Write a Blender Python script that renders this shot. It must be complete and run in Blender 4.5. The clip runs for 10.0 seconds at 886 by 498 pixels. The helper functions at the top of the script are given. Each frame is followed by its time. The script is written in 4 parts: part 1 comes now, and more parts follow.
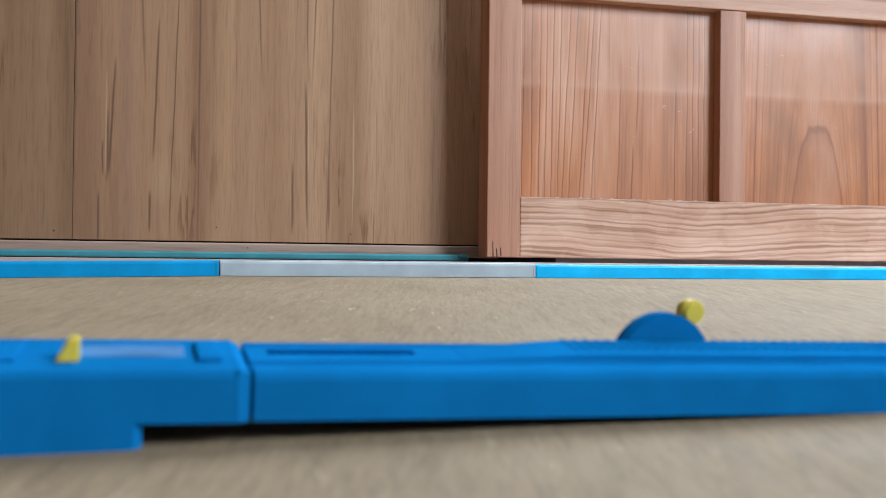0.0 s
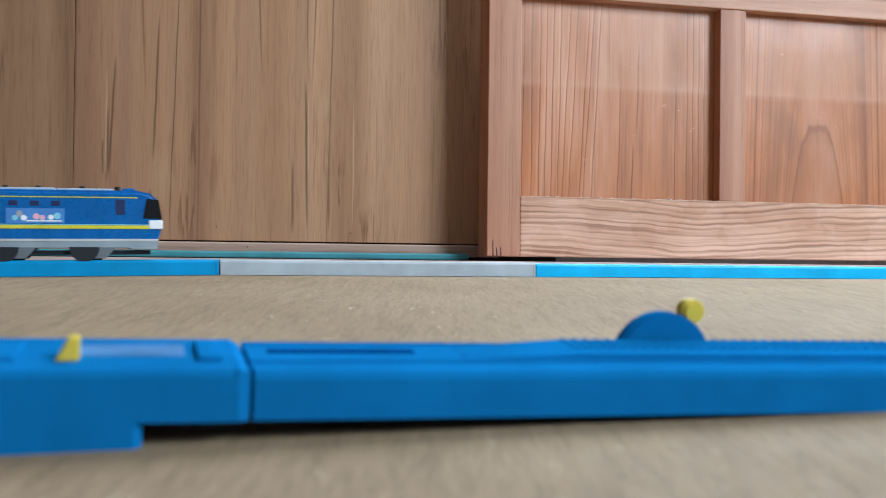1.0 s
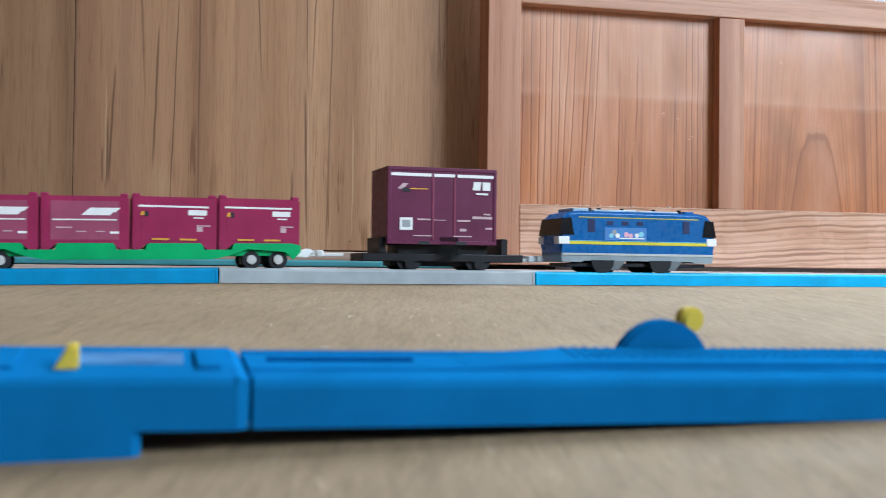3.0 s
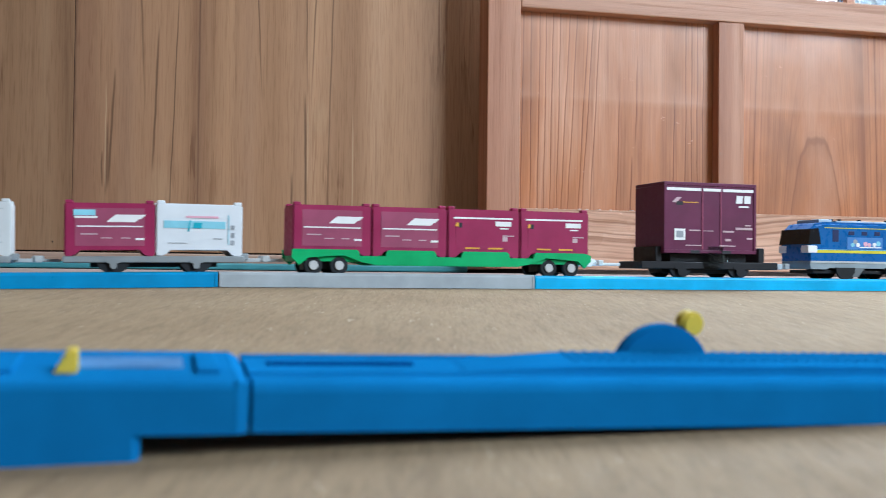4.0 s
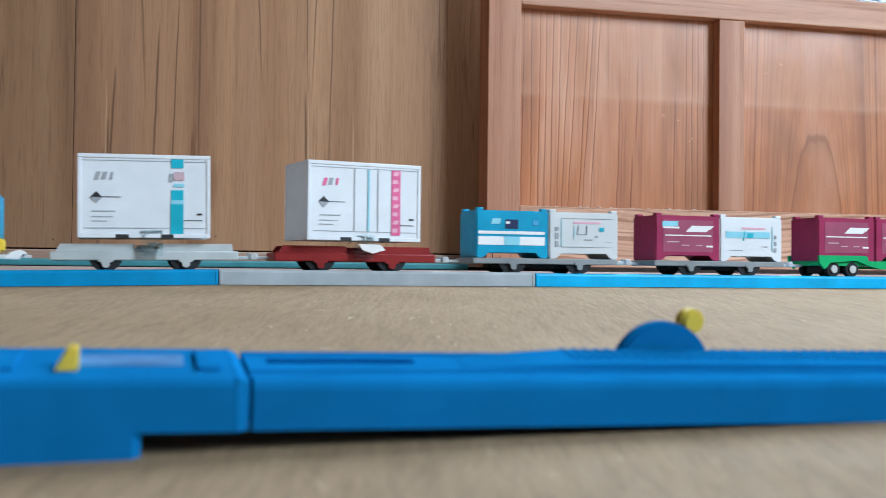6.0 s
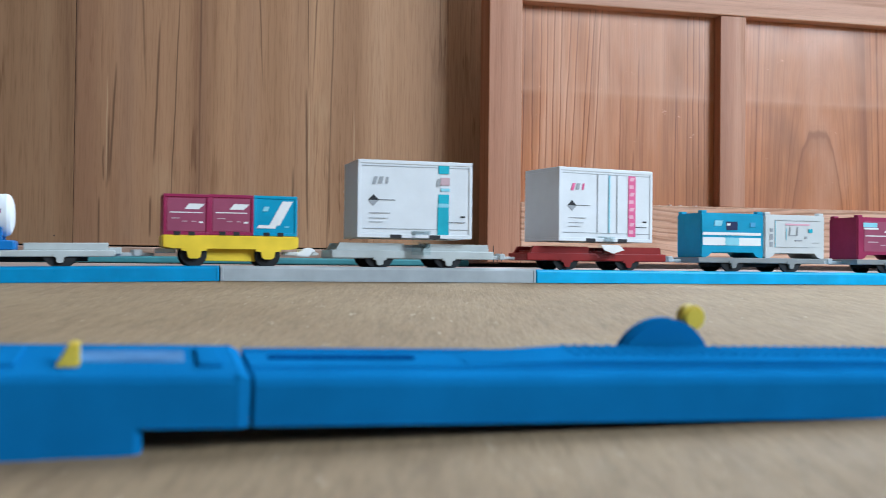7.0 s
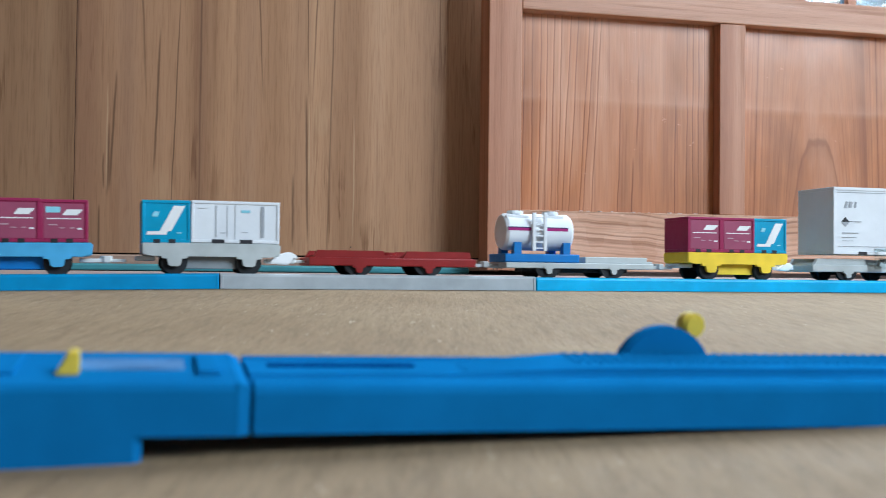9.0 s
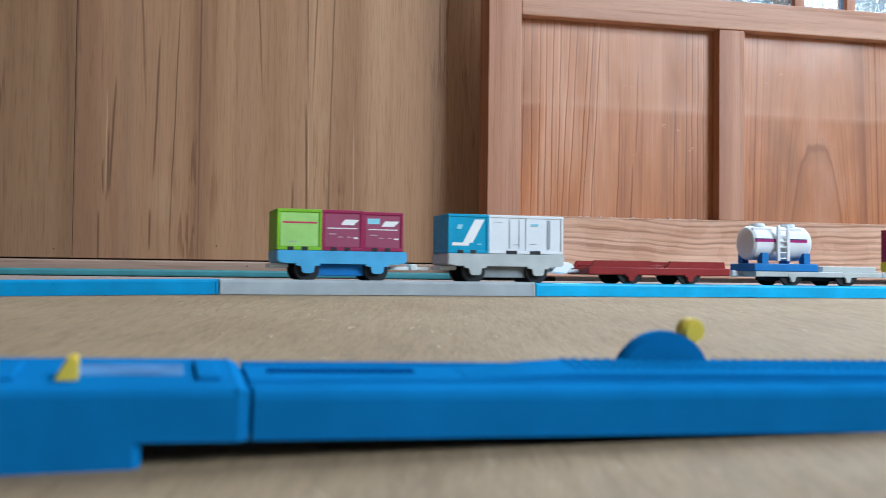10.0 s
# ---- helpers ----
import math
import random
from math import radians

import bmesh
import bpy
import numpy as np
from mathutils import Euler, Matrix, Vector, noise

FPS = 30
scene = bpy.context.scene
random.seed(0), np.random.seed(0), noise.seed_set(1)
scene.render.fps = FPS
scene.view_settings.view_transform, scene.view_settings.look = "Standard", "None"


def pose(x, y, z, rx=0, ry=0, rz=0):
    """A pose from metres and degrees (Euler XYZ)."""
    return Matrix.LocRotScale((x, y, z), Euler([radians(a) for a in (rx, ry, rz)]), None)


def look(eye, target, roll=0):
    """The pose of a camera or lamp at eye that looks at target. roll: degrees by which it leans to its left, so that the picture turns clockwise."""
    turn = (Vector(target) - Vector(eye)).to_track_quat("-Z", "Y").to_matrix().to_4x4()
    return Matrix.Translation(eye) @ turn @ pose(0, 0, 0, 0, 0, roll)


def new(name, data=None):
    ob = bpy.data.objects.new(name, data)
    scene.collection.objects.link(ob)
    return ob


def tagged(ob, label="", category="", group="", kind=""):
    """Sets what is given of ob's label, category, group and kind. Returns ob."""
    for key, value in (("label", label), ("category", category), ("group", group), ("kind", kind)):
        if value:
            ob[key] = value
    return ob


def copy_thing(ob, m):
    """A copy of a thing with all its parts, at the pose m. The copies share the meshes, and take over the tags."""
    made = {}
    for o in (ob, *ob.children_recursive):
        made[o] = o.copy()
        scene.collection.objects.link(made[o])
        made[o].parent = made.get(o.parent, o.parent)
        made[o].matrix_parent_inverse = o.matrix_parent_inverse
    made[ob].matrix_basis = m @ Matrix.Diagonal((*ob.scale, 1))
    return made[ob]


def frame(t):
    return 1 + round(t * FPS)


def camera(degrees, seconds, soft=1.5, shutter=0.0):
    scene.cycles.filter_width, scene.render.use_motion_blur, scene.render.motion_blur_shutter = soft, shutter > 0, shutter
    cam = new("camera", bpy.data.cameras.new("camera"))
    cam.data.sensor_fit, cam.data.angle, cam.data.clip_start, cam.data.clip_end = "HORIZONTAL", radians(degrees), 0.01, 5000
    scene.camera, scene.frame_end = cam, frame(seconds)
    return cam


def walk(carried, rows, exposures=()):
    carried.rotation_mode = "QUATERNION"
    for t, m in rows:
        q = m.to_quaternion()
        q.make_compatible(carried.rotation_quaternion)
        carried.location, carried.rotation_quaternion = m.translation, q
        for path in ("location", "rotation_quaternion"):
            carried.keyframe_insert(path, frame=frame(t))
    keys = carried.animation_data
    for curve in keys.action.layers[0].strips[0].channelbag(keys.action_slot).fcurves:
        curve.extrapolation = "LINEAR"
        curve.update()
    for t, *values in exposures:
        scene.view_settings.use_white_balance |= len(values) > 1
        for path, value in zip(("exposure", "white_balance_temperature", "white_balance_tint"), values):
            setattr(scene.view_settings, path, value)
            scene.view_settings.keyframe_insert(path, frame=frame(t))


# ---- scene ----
# camera: a phone on the floor that nods a little
cam = camera(44.84, 10.0, 0.8, 0.2)
EYE = (0.0, 0.0, 0.0112)
NOD = [(0, 21.0, 0), (0.5, 19.5, 0), (1, 19.5, 0), (1.5, 19.8, 0), (2, 21.4, 0), (2.5, 28.0, 0.6), (2.7, 30.5, 0.8), (3.8, 40.0, 1.4), (4, 41.0, 1.5), (4.5, 41.9, 1.5), (5, 40.9, 1.5), (5.5, 39.4, 1.4), (5.7, 38.3, 1.2), (6.8, 32.2, -0.5), (7, 30.2, -0.8), (7.5, 23.2, -1.6), (8, 23.4, -1.6), (8.5, 27.0, -1.4), (9, 44.0, -0.8), (9.5, 49.0, 0), (10, 53.7, 0)]
walk(cam, [(t, look(EYE, (dx / 1900.0, 1.0, EYE[2] + dy / 1900.0), 0.62)) for t, dy, dx in NOD],
     exposures=[(0.0, 0.0), (5.0, 0.0), (7.0, -0.12), (10.0, -0.11)])
cam.data.dof.use_dof = True
cam.data.dof.focus_distance = 0.88
cam.data.dof.aperture_fstop = 21.0


# ---- light ----
def sky(strength):
    w = bpy.data.worlds.new("sky")
    scene.world = w
    w.use_nodes = True
    n = w.node_tree.nodes
    t = n.new("ShaderNodeTexSky")
    t.sky_type, t.sun_disc, t.sun_elevation, t.sun_rotation = "NISHITA", False, radians(35), radians(120)
    n["Background"].inputs["Strength"].default_value = strength
    w.node_tree.links.new(t.outputs[0], n["Background"].inputs["Color"])


sky(0.1)


def window_light(name, eye, target, w, h, power, colour):
    d = bpy.data.lights.new(name, "AREA")
    d.shape, d.size, d.size_y, d.energy, d.color = "RECTANGLE", w, h, power, colour
    ob = new(name, d)
    ob.matrix_world = look(eye, target)
    return ob


window_light("window_daylight", (2.38, -1.0, 1.55), (0.0, 0.5, 0.1), 1.1, 1.4, 158.0, (0.66, 0.835, 1.0))
window_light("door_glass_daylight", (0.56, 1.285, 1.12), (0.62, 0.45, 0.45), 0.92, 1.15, 48.0, (0.69, 0.84, 1.0))

# ---- materials ----
def material(name, colour=(0.5, 0.5, 0.5), rough=0.5, metal=0.0, coat=0.0):
    m = bpy.data.materials.new(name)
    m.use_nodes = True
    b = m.node_tree.nodes["Principled BSDF"]
    b.inputs["Base Color"].default_value = (*colour, 1)
    b.inputs["Roughness"].default_value = rough
    b.inputs["Metallic"].default_value = metal
    b.inputs["Coat Weight"].default_value = coat
    return m


def nodes(m):
    return m.node_tree.nodes, m.node_tree.links, m.node_tree.nodes["Principled BSDF"]


def coords(m, scale, rot=(0, 0, 0), offset=(0, 0, 0)):
    n, l, _ = nodes(m)
    tc = n.new("ShaderNodeTexCoord")
    mp = n.new("ShaderNodeMapping")
    mp.inputs["Scale"].default_value, mp.inputs["Rotation"].default_value, mp.inputs["Location"].default_value = scale, rot, offset
    l.new(tc.outputs["Object"], mp.inputs["Vector"])
    return mp.outputs["Vector"]


def noise_at(m, vec, scale, detail=4.0, rough=0.55, distort=0.0):
    n, l, _ = nodes(m)
    t = n.new("ShaderNodeTexNoise")
    t.inputs["Scale"].default_value, t.inputs["Detail"].default_value = scale, detail
    t.inputs["Roughness"].default_value, t.inputs["Distortion"].default_value = rough, distort
    l.new(vec, t.inputs["Vector"])
    return t.outputs["Fac"]


def ramp(m, fac, stops):
    n, l, _ = nodes(m)
    r = n.new("ShaderNodeValToRGB")
    e = r.color_ramp.elements
    while len(e) < len(stops):
        e.new(0.5)
    for k, (p, c) in zip(e, stops):
        k.position, k.color = p, (*c, 1)
    l.new(fac, r.inputs["Fac"])
    return r.outputs["Color"]


def mix(m, fac, a, b, how="MIX"):
    n, l, _ = nodes(m)
    x = n.new("ShaderNodeMix")
    x.data_type, x.blend_type = "RGBA", how
    if isinstance(fac, float):
        x.inputs["Factor"].default_value = fac
    else:
        l.new(fac, x.inputs["Factor"])
    for sock, v in ((x.inputs["A"], a), (x.inputs["B"], b)):
        if isinstance(v, tuple):
            sock.default_value = (*v, 1)
        else:
            l.new(v, sock)
    return x.outputs["Result"]


def bump(m, height, strength, distance):
    n, l, b = nodes(m)
    x = n.new("ShaderNodeBump")
    x.inputs["Strength"].default_value, x.inputs["Distance"].default_value = strength, distance
    l.new(height, x.inputs["Height"])
    l.new(x.outputs["Normal"], b.inputs["Normal"])


def plastic(name, colour, rough=0.38, vary=0.08, shine=0.18):
    """Moulded toy plastic: slightly uneven tone and gloss, faint orange-peel."""
    m = material(name, colour, rough)
    n, l, b = nodes(m)
    b.inputs["Specular IOR Level"].default_value = shine
    v = coords(m, (1, 1, 1))
    big = noise_at(m, v, 45.0, 3.0)
    dark = tuple(c * (1 - 2.2 * vary) for c in colour)
    light = tuple(min(1.0, c * (1 + vary)) for c in colour)
    l.new(ramp(m, big, [(0.3, dark), (0.7, light)]), b.inputs["Base Color"])
    l.new(ramp(m, noise_at(m, v, 260.0, 4.0), [(0.3, (rough - 0.1,) * 3), (0.75, (rough + 0.14,) * 3)]), b.inputs["Roughness"])
    bump(m, noise_at(m, v, 700.0, 2.0), 0.12, 0.0004)
    return m


def wood(name, dark, mid, light, across, along, axis="Z", rough=0.5, lines=0.6, wavy=0.0, relief=0.25):
    """Wood with grain along the axis: wide tone bands, fine dark lines, pores. across, along: bands per metre."""
    m = material(name, mid, rough)
    m.node_tree.nodes["Principled BSDF"].inputs["Specular IOR Level"].default_value = 0.32
    n, l, b = nodes(m)
    sc = {"Z": (1, 1, along / across), "X": (along / across, 1, 1), "Y": (1, along / across, 1)}[axis]
    v = coords(m, sc)
    bands = noise_at(m, v, across, 2.0, 0.5, wavy)
    fine = noise_at(m, v, across * 5.0, 5.0, 0.65, wavy)
    pores = noise_at(m, v, across * 26.0, 3.0, 0.6)
    base = ramp(m, bands, [(0.28, dark), (0.5, mid), (0.74, light)])
    streak = ramp(m, fine, [(0.36, (0.5, 0.42, 0.36)), (0.47, (1, 1, 1)), (0.6, (1, 1, 1)), (0.75, (0.86, 0.82, 0.78))])
    col = mix(m, lines, base, streak, "MULTIPLY")
    grit = ramp(m, pores, [(0.3, (0.78, 0.74, 0.7)), (0.55, (1, 1, 1))])
    col = mix(m, 0.55, col, grit, "MULTIPLY")
    l.new(col, b.inputs["Base Color"])
    l.new(ramp(m, fine, [(0.3, (rough + 0.15,) * 3), (0.7, (rough - 0.05,) * 3)]), b.inputs["Roughness"])
    bump(m, fine, relief, 0.001)
    return m


def calc(m, how, a, b=0.0):
    n, l, _ = nodes(m)
    k = n.new("ShaderNodeMath")
    k.operation = how
    for sock, v in zip(k.inputs, (a, b)):
        if isinstance(v, float):
            sock.default_value = v
        else:
            l.new(v, sock)
    return k.outputs[0]


AXES = {}


def axes(m):
    """The x and z of the thing's own space, and a slow sway along z; made once a material."""
    if m.name not in AXES:
        n, l, _ = nodes(m)
        xyz = n.new("ShaderNodeSeparateXYZ")
        l.new(coords(m, (1, 1, 1)), xyz.inputs[0])
        sway = calc(m, "SUBTRACT", noise_at(m, coords(m, (0.5, 0, 1)), 14.0, 3.0), 0.5)
        AXES[m.name] = xyz.outputs["X"], xyz.outputs["Z"], sway
    return AXES[m.name]


def vector(m, x, z):
    n, l, _ = nodes(m)
    k = n.new("ShaderNodeCombineXYZ")
    l.new(x, k.inputs["X"])
    l.new(z, k.inputs["Z"])
    return k.outputs[0]


def strand(m, x0, width, z_lo, z_hi, sway=0.006, lean=0.0):
    """A mask for one long grain line at x0 that sways a little, leans and fades out at its ends."""
    x, z, slow = axes(m)
    mid, half = (z_lo + z_hi) / 2, (z_hi - z_lo) / 2
    up = calc(m, "SUBTRACT", z, mid)
    wob = calc(m, "MULTIPLY", slow, sway * (1.0 if int(x0 * 1e4) % 2 else -1.0))
    if lean:
        wob = calc(m, "SUBTRACT", wob, calc(m, "MULTIPLY", up, lean))
    off = calc(m, "ABSOLUTE", calc(m, "SUBTRACT", calc(m, "ADD", x, wob), x0))
    near = calc(m, "SUBTRACT", 1.0, calc(m, "MINIMUM", calc(m, "DIVIDE", off, width), 1.0))
    span = calc(m, "SUBTRACT", 1.0, calc(m, "POWER", calc(m, "MINIMUM", calc(m, "DIVIDE", calc(m, "ABSOLUTE", up), half), 1.0), 4.0))
    return calc(m, "MULTIPLY", near, span)


def groove(m, col, x0, width, z_lo, z_hi, lean, deep):
    """One grain line: a dark groove with a paler rib on its near side."""
    x, z, slow = axes(m)
    mid, half = (z_lo + z_hi) / 2, (z_hi - z_lo) / 2
    up = calc(m, "SUBTRACT", z, mid)
    at = calc(m, "SUBTRACT", calc(m, "ADD", x, calc(m, "MULTIPLY", slow, 0.004 * (1.0 if int(x0 * 1e4) % 2 else -1.0))), calc(m, "MULTIPLY", up, lean))
    side = calc(m, "ADD", calc(m, "DIVIDE", calc(m, "SUBTRACT", at, x0), 8.0 * width), 0.5)
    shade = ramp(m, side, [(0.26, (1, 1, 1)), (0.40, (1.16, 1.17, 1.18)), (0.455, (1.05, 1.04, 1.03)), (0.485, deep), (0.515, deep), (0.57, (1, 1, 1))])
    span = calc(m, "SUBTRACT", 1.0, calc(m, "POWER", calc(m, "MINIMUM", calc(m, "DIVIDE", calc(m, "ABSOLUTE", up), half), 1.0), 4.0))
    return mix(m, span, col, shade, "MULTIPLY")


def knot(m, x0, z0, radius):
    """A mask for a pale knot, longer than wide."""
    n, l, _ = nodes(m)
    g = n.new("ShaderNodeTexGradient")
    g.gradient_type = "SPHERICAL"
    q = 1.0 / radius
    mp = n.new("ShaderNodeMapping")
    tc = n.new("ShaderNodeTexCoord")
    mp.inputs["Scale"].default_value, mp.inputs["Location"].default_value = (q, 0.0, 0.45 * q), (-x0 * q, 0.0, -z0 * 0.45 * q)
    l.new(tc.outputs["Object"], mp.inputs["Vector"])
    l.new(mp.outputs["Vector"], g.inputs["Vector"])
    return g.outputs["Fac"]


def worn(m, col, light, rough, lines):
    """Finish of old varnished cedar: pores, pale nicks, a water line, uneven gloss and proud grain."""
    n, l, b = nodes(m)
    b.inputs["Specular IOR Level"].default_value = 0.33
    scuff = noise_at(m, coords(m, (0.35, 1, 1), (0, 12, 0)), 95.0, 5.0, 0.75)
    col = mix(m, ramp(m, scuff, [(0.655, (0, 0, 0)), (0.72, (0.5,) * 3)]), col, tuple(min(1.0, 1.35 * c) for c in light))
    l.new(col, b.inputs["Base Color"])
    patch = noise_at(m, coords(m, (1, 1, 1), (0, 0, 0), (1.3, 0, 0.2)), 16.0, 3.0)
    l.new(ramp(m, patch, [(0.3, (rough + 0.1,) * 3), (0.7, (rough - 0.08,) * 3)]), b.inputs["Roughness"])
    bump(m, lines, 0.3, 0.0008)


def water_line(m, col, light):
    """Old tide mark across the panels: faded above an uneven line."""
    x, z, _ = axes(m)
    edge = calc(m, "ADD", z, calc(m, "MULTIPLY", calc(m, "SUBTRACT", noise_at(m, coords(m, (1, 0, 0)), 22.0, 4.0, 0.7), 0.5), 0.010))
    fac = calc(m, "ADD", calc(m, "SUBTRACT", edge, 0.196), 0.5)
    patch = ramp(m, noise_at(m, coords(m, (1, 1, 0.5)), 17.0, 3.0), [(0.35, (0.25,) * 3), (0.62, (1,) * 3)])
    band = ramp(m, fac, [(0.499, (0, 0, 0)), (0.502, (0.46,) * 3), (0.515, (0.30,) * 3), (0.58, (0.38,) * 3)])
    return mix(m, mix(m, 1.0, band, patch, "MULTIPLY"), col, light)


CEDAR_MID, CEDAR_LIGHT = (0.455, 0.167, 0.068), (0.64, 0.345, 0.222)


def cedar_straight(name):
    """Cedar board with upright lines, close together at both edges and few in the middle."""
    m = material(name, CEDAR_MID, 0.36)
    tone = noise_at(m, coords(m, (1, 1, 0.16)), 26.0, 3.0)
    fine = noise_at(m, coords(m, (1, 1, 0.02)), 210.0, 4.0, 0.6)
    pore = noise_at(m, coords(m, (1, 1, 0.05)), 520.0, 3.0, 0.65)
    col = ramp(m, tone, [(0.3, tuple(0.72 * c for c in CEDAR_MID)), (0.5, CEDAR_MID), (0.72, tuple(0.5 * (p + q) for p, q in zip(CEDAR_MID, CEDAR_LIGHT)))])
    col = mix(m, 0.55, col, ramp(m, fine, [(0.34, (0.66, 0.55, 0.48)), (0.45, (1, 1, 1)), (0.66, (1.1, 1.09, 1.07))]), "MULTIPLY")
    col = mix(m, 0.4, col, ramp(m, pore, [(0.32, (0.74, 0.68, 0.64)), (0.58, (1, 1, 1))]), "MULTIPLY")
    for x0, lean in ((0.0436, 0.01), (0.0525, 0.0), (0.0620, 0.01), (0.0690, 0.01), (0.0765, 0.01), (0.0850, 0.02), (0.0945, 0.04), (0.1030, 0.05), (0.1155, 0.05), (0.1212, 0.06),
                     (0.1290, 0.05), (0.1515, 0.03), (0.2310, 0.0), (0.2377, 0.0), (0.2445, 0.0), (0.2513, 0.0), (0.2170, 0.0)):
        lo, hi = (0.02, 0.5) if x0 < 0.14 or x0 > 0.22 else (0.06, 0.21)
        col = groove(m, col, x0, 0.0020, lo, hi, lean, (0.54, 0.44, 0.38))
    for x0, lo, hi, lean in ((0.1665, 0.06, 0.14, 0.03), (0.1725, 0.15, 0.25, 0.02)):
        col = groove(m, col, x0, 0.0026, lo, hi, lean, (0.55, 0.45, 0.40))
    worn(m, water_line(m, col, CEDAR_LIGHT), CEDAR_LIGHT, 0.36, fine)
    return m


def cedar_arched(name, xc, apex):
    """Cedar board cut so that its year lines arch round a dark heart."""
    m = material(name, CEDAR_MID, 0.36)
    x, z, _ = axes(m)
    dx = calc(m, "SUBTRACT", x, xc)
    wave = calc(m, "MULTIPLY", calc(m, "SUBTRACT", noise_at(m, coords(m, (1, 1, 0.4)), 60.0, 2.0), 0.5), 0.022)
    field = calc(m, "ADD", calc(m, "ADD", z, calc(m, "MULTIPLY", calc(m, "POWER", calc(m, "ABSOLUTE", dx), 2.81), 1454.0)), wave)
    zero = calc(m, "MULTIPLY", x, 0.0)
    years = noise_at(m, vector(m, zero, calc(m, "POWER", field, 0.4)), 13.0, 5.0, 0.66)
    pore = noise_at(m, coords(m, (1, 1, 0.05)), 520.0, 3.0, 0.65)
    tone = noise_at(m, coords(m, (1, 1, 0.3)), 22.0, 3.0)
    col = ramp(m, tone, [(0.3, tuple(0.74 * c for c in CEDAR_MID)), (0.5, CEDAR_MID), (0.72, tuple(0.6 * p + 0.4 * q for p, q in zip(CEDAR_MID, CEDAR_LIGHT)))])
    aside = ramp(m, calc(m, "ABSOLUTE", dx), [(0.022, (0.12,) * 3), (0.05, (0.85,) * 3)])
    col = mix(m, aside, col, ramp(m, years, [(0.40, (0.50, 0.38, 0.32)), (0.465, (0.95, 0.93, 0.92)), (0.53, (1, 1, 1)), (0.60, (1.22, 1.22, 1.22))]), "MULTIPLY")
    heart = calc(m, "ADD", calc(m, "SUBTRACT", field, apex), 0.5)
    col = mix(m, ramp(m, heart, [(0.36, (0.10,) * 3), (0.475, (0.16,) * 3), (0.492, (0.34,) * 3), (0.499, (0.80,) * 3), (0.503, (0.0,) * 3)]), col, (0.20, 0.062, 0.024))
    outer = calc(m, "ADD", calc(m, "MULTIPLY", calc(m, "SUBTRACT", field, 0.72), 0.5), 0.5)
    right = calc(m, "GREATER_THAN", dx, 0.0)
    band = ramp(m, outer, [(0.36, (0, 0, 0)), (0.46, (0.45,) * 3), (0.52, (0.55,) * 3), (0.545, (0, 0, 0))])
    col = mix(m, mix(m, 1.0, band, right, "MULTIPLY"), col, (0.20, 0.062, 0.028))
    col = mix(m, 0.4, col, ramp(m, pore, [(0.32, (0.74, 0.68, 0.64)), (0.58, (1, 1, 1))]), "MULTIPLY")
    worn(m, water_line(m, col, CEDAR_LIGHT), CEDAR_LIGHT, 0.36, years)
    return m


def cedar_level(name):
    """Pale cedar rail: close wavy level lines that sag under the muntin."""
    m = material(name, (0.58, 0.33, 0.21), 0.33)
    x, z, _ = axes(m)
    dx = calc(m, "DIVIDE", calc(m, "SUBTRACT", x, 0.245), 0.11)
    dip = calc(m, "DIVIDE", 0.013, calc(m, "ADD", calc(m, "MULTIPLY", dx, dx), 1.0))
    wave = calc(m, "MULTIPLY", calc(m, "SUBTRACT", noise_at(m, coords(m, (1, 1, 1.4)), 15.0, 2.0), 0.5), 0.008)
    field = calc(m, "ADD", calc(m, "ADD", z, dip), wave)
    along = calc(m, "MULTIPLY", x, 0.018)
    uneven = calc(m, "MULTIPLY", noise_at(m, vector(m, along, field), 70.0, 2.0), 9.0)
    rings = calc(m, "SINE", calc(m, "ADD", calc(m, "MULTIPLY", field, 1050.0), uneven))
    lines = calc(m, "ADD", calc(m, "MULTIPLY", rings, 0.12), calc(m, "MULTIPLY", noise_at(m, vector(m, along, field), 260.0, 3.0, 0.6), 1.0))
    hair = noise_at(m, vector(m, along, field), 560.0, 3.0, 0.6)
    tone = noise_at(m, coords(m, (0.3, 1, 1)), 24.0, 3.0)
    col = ramp(m, tone, [(0.3, (0.51, 0.265, 0.168)), (0.7, (0.70, 0.43, 0.31))])
    col = mix(m, 0.66, col, ramp(m, lines, [(0.32, (0.42, 0.31, 0.25)), (0.42, (0.80, 0.74, 0.70)), (0.5, (1, 1, 1)), (0.66, (1.12, 1.12, 1.12))]), "MULTIPLY")
    col = mix(m, 0.5, col, ramp(m, hair, [(0.35, (0.68, 0.62, 0.58)), (0.52, (1, 1, 1))]), "MULTIPLY")
    worn(m, col, (0.72, 0.48, 0.35), 0.27, lines)
    return m


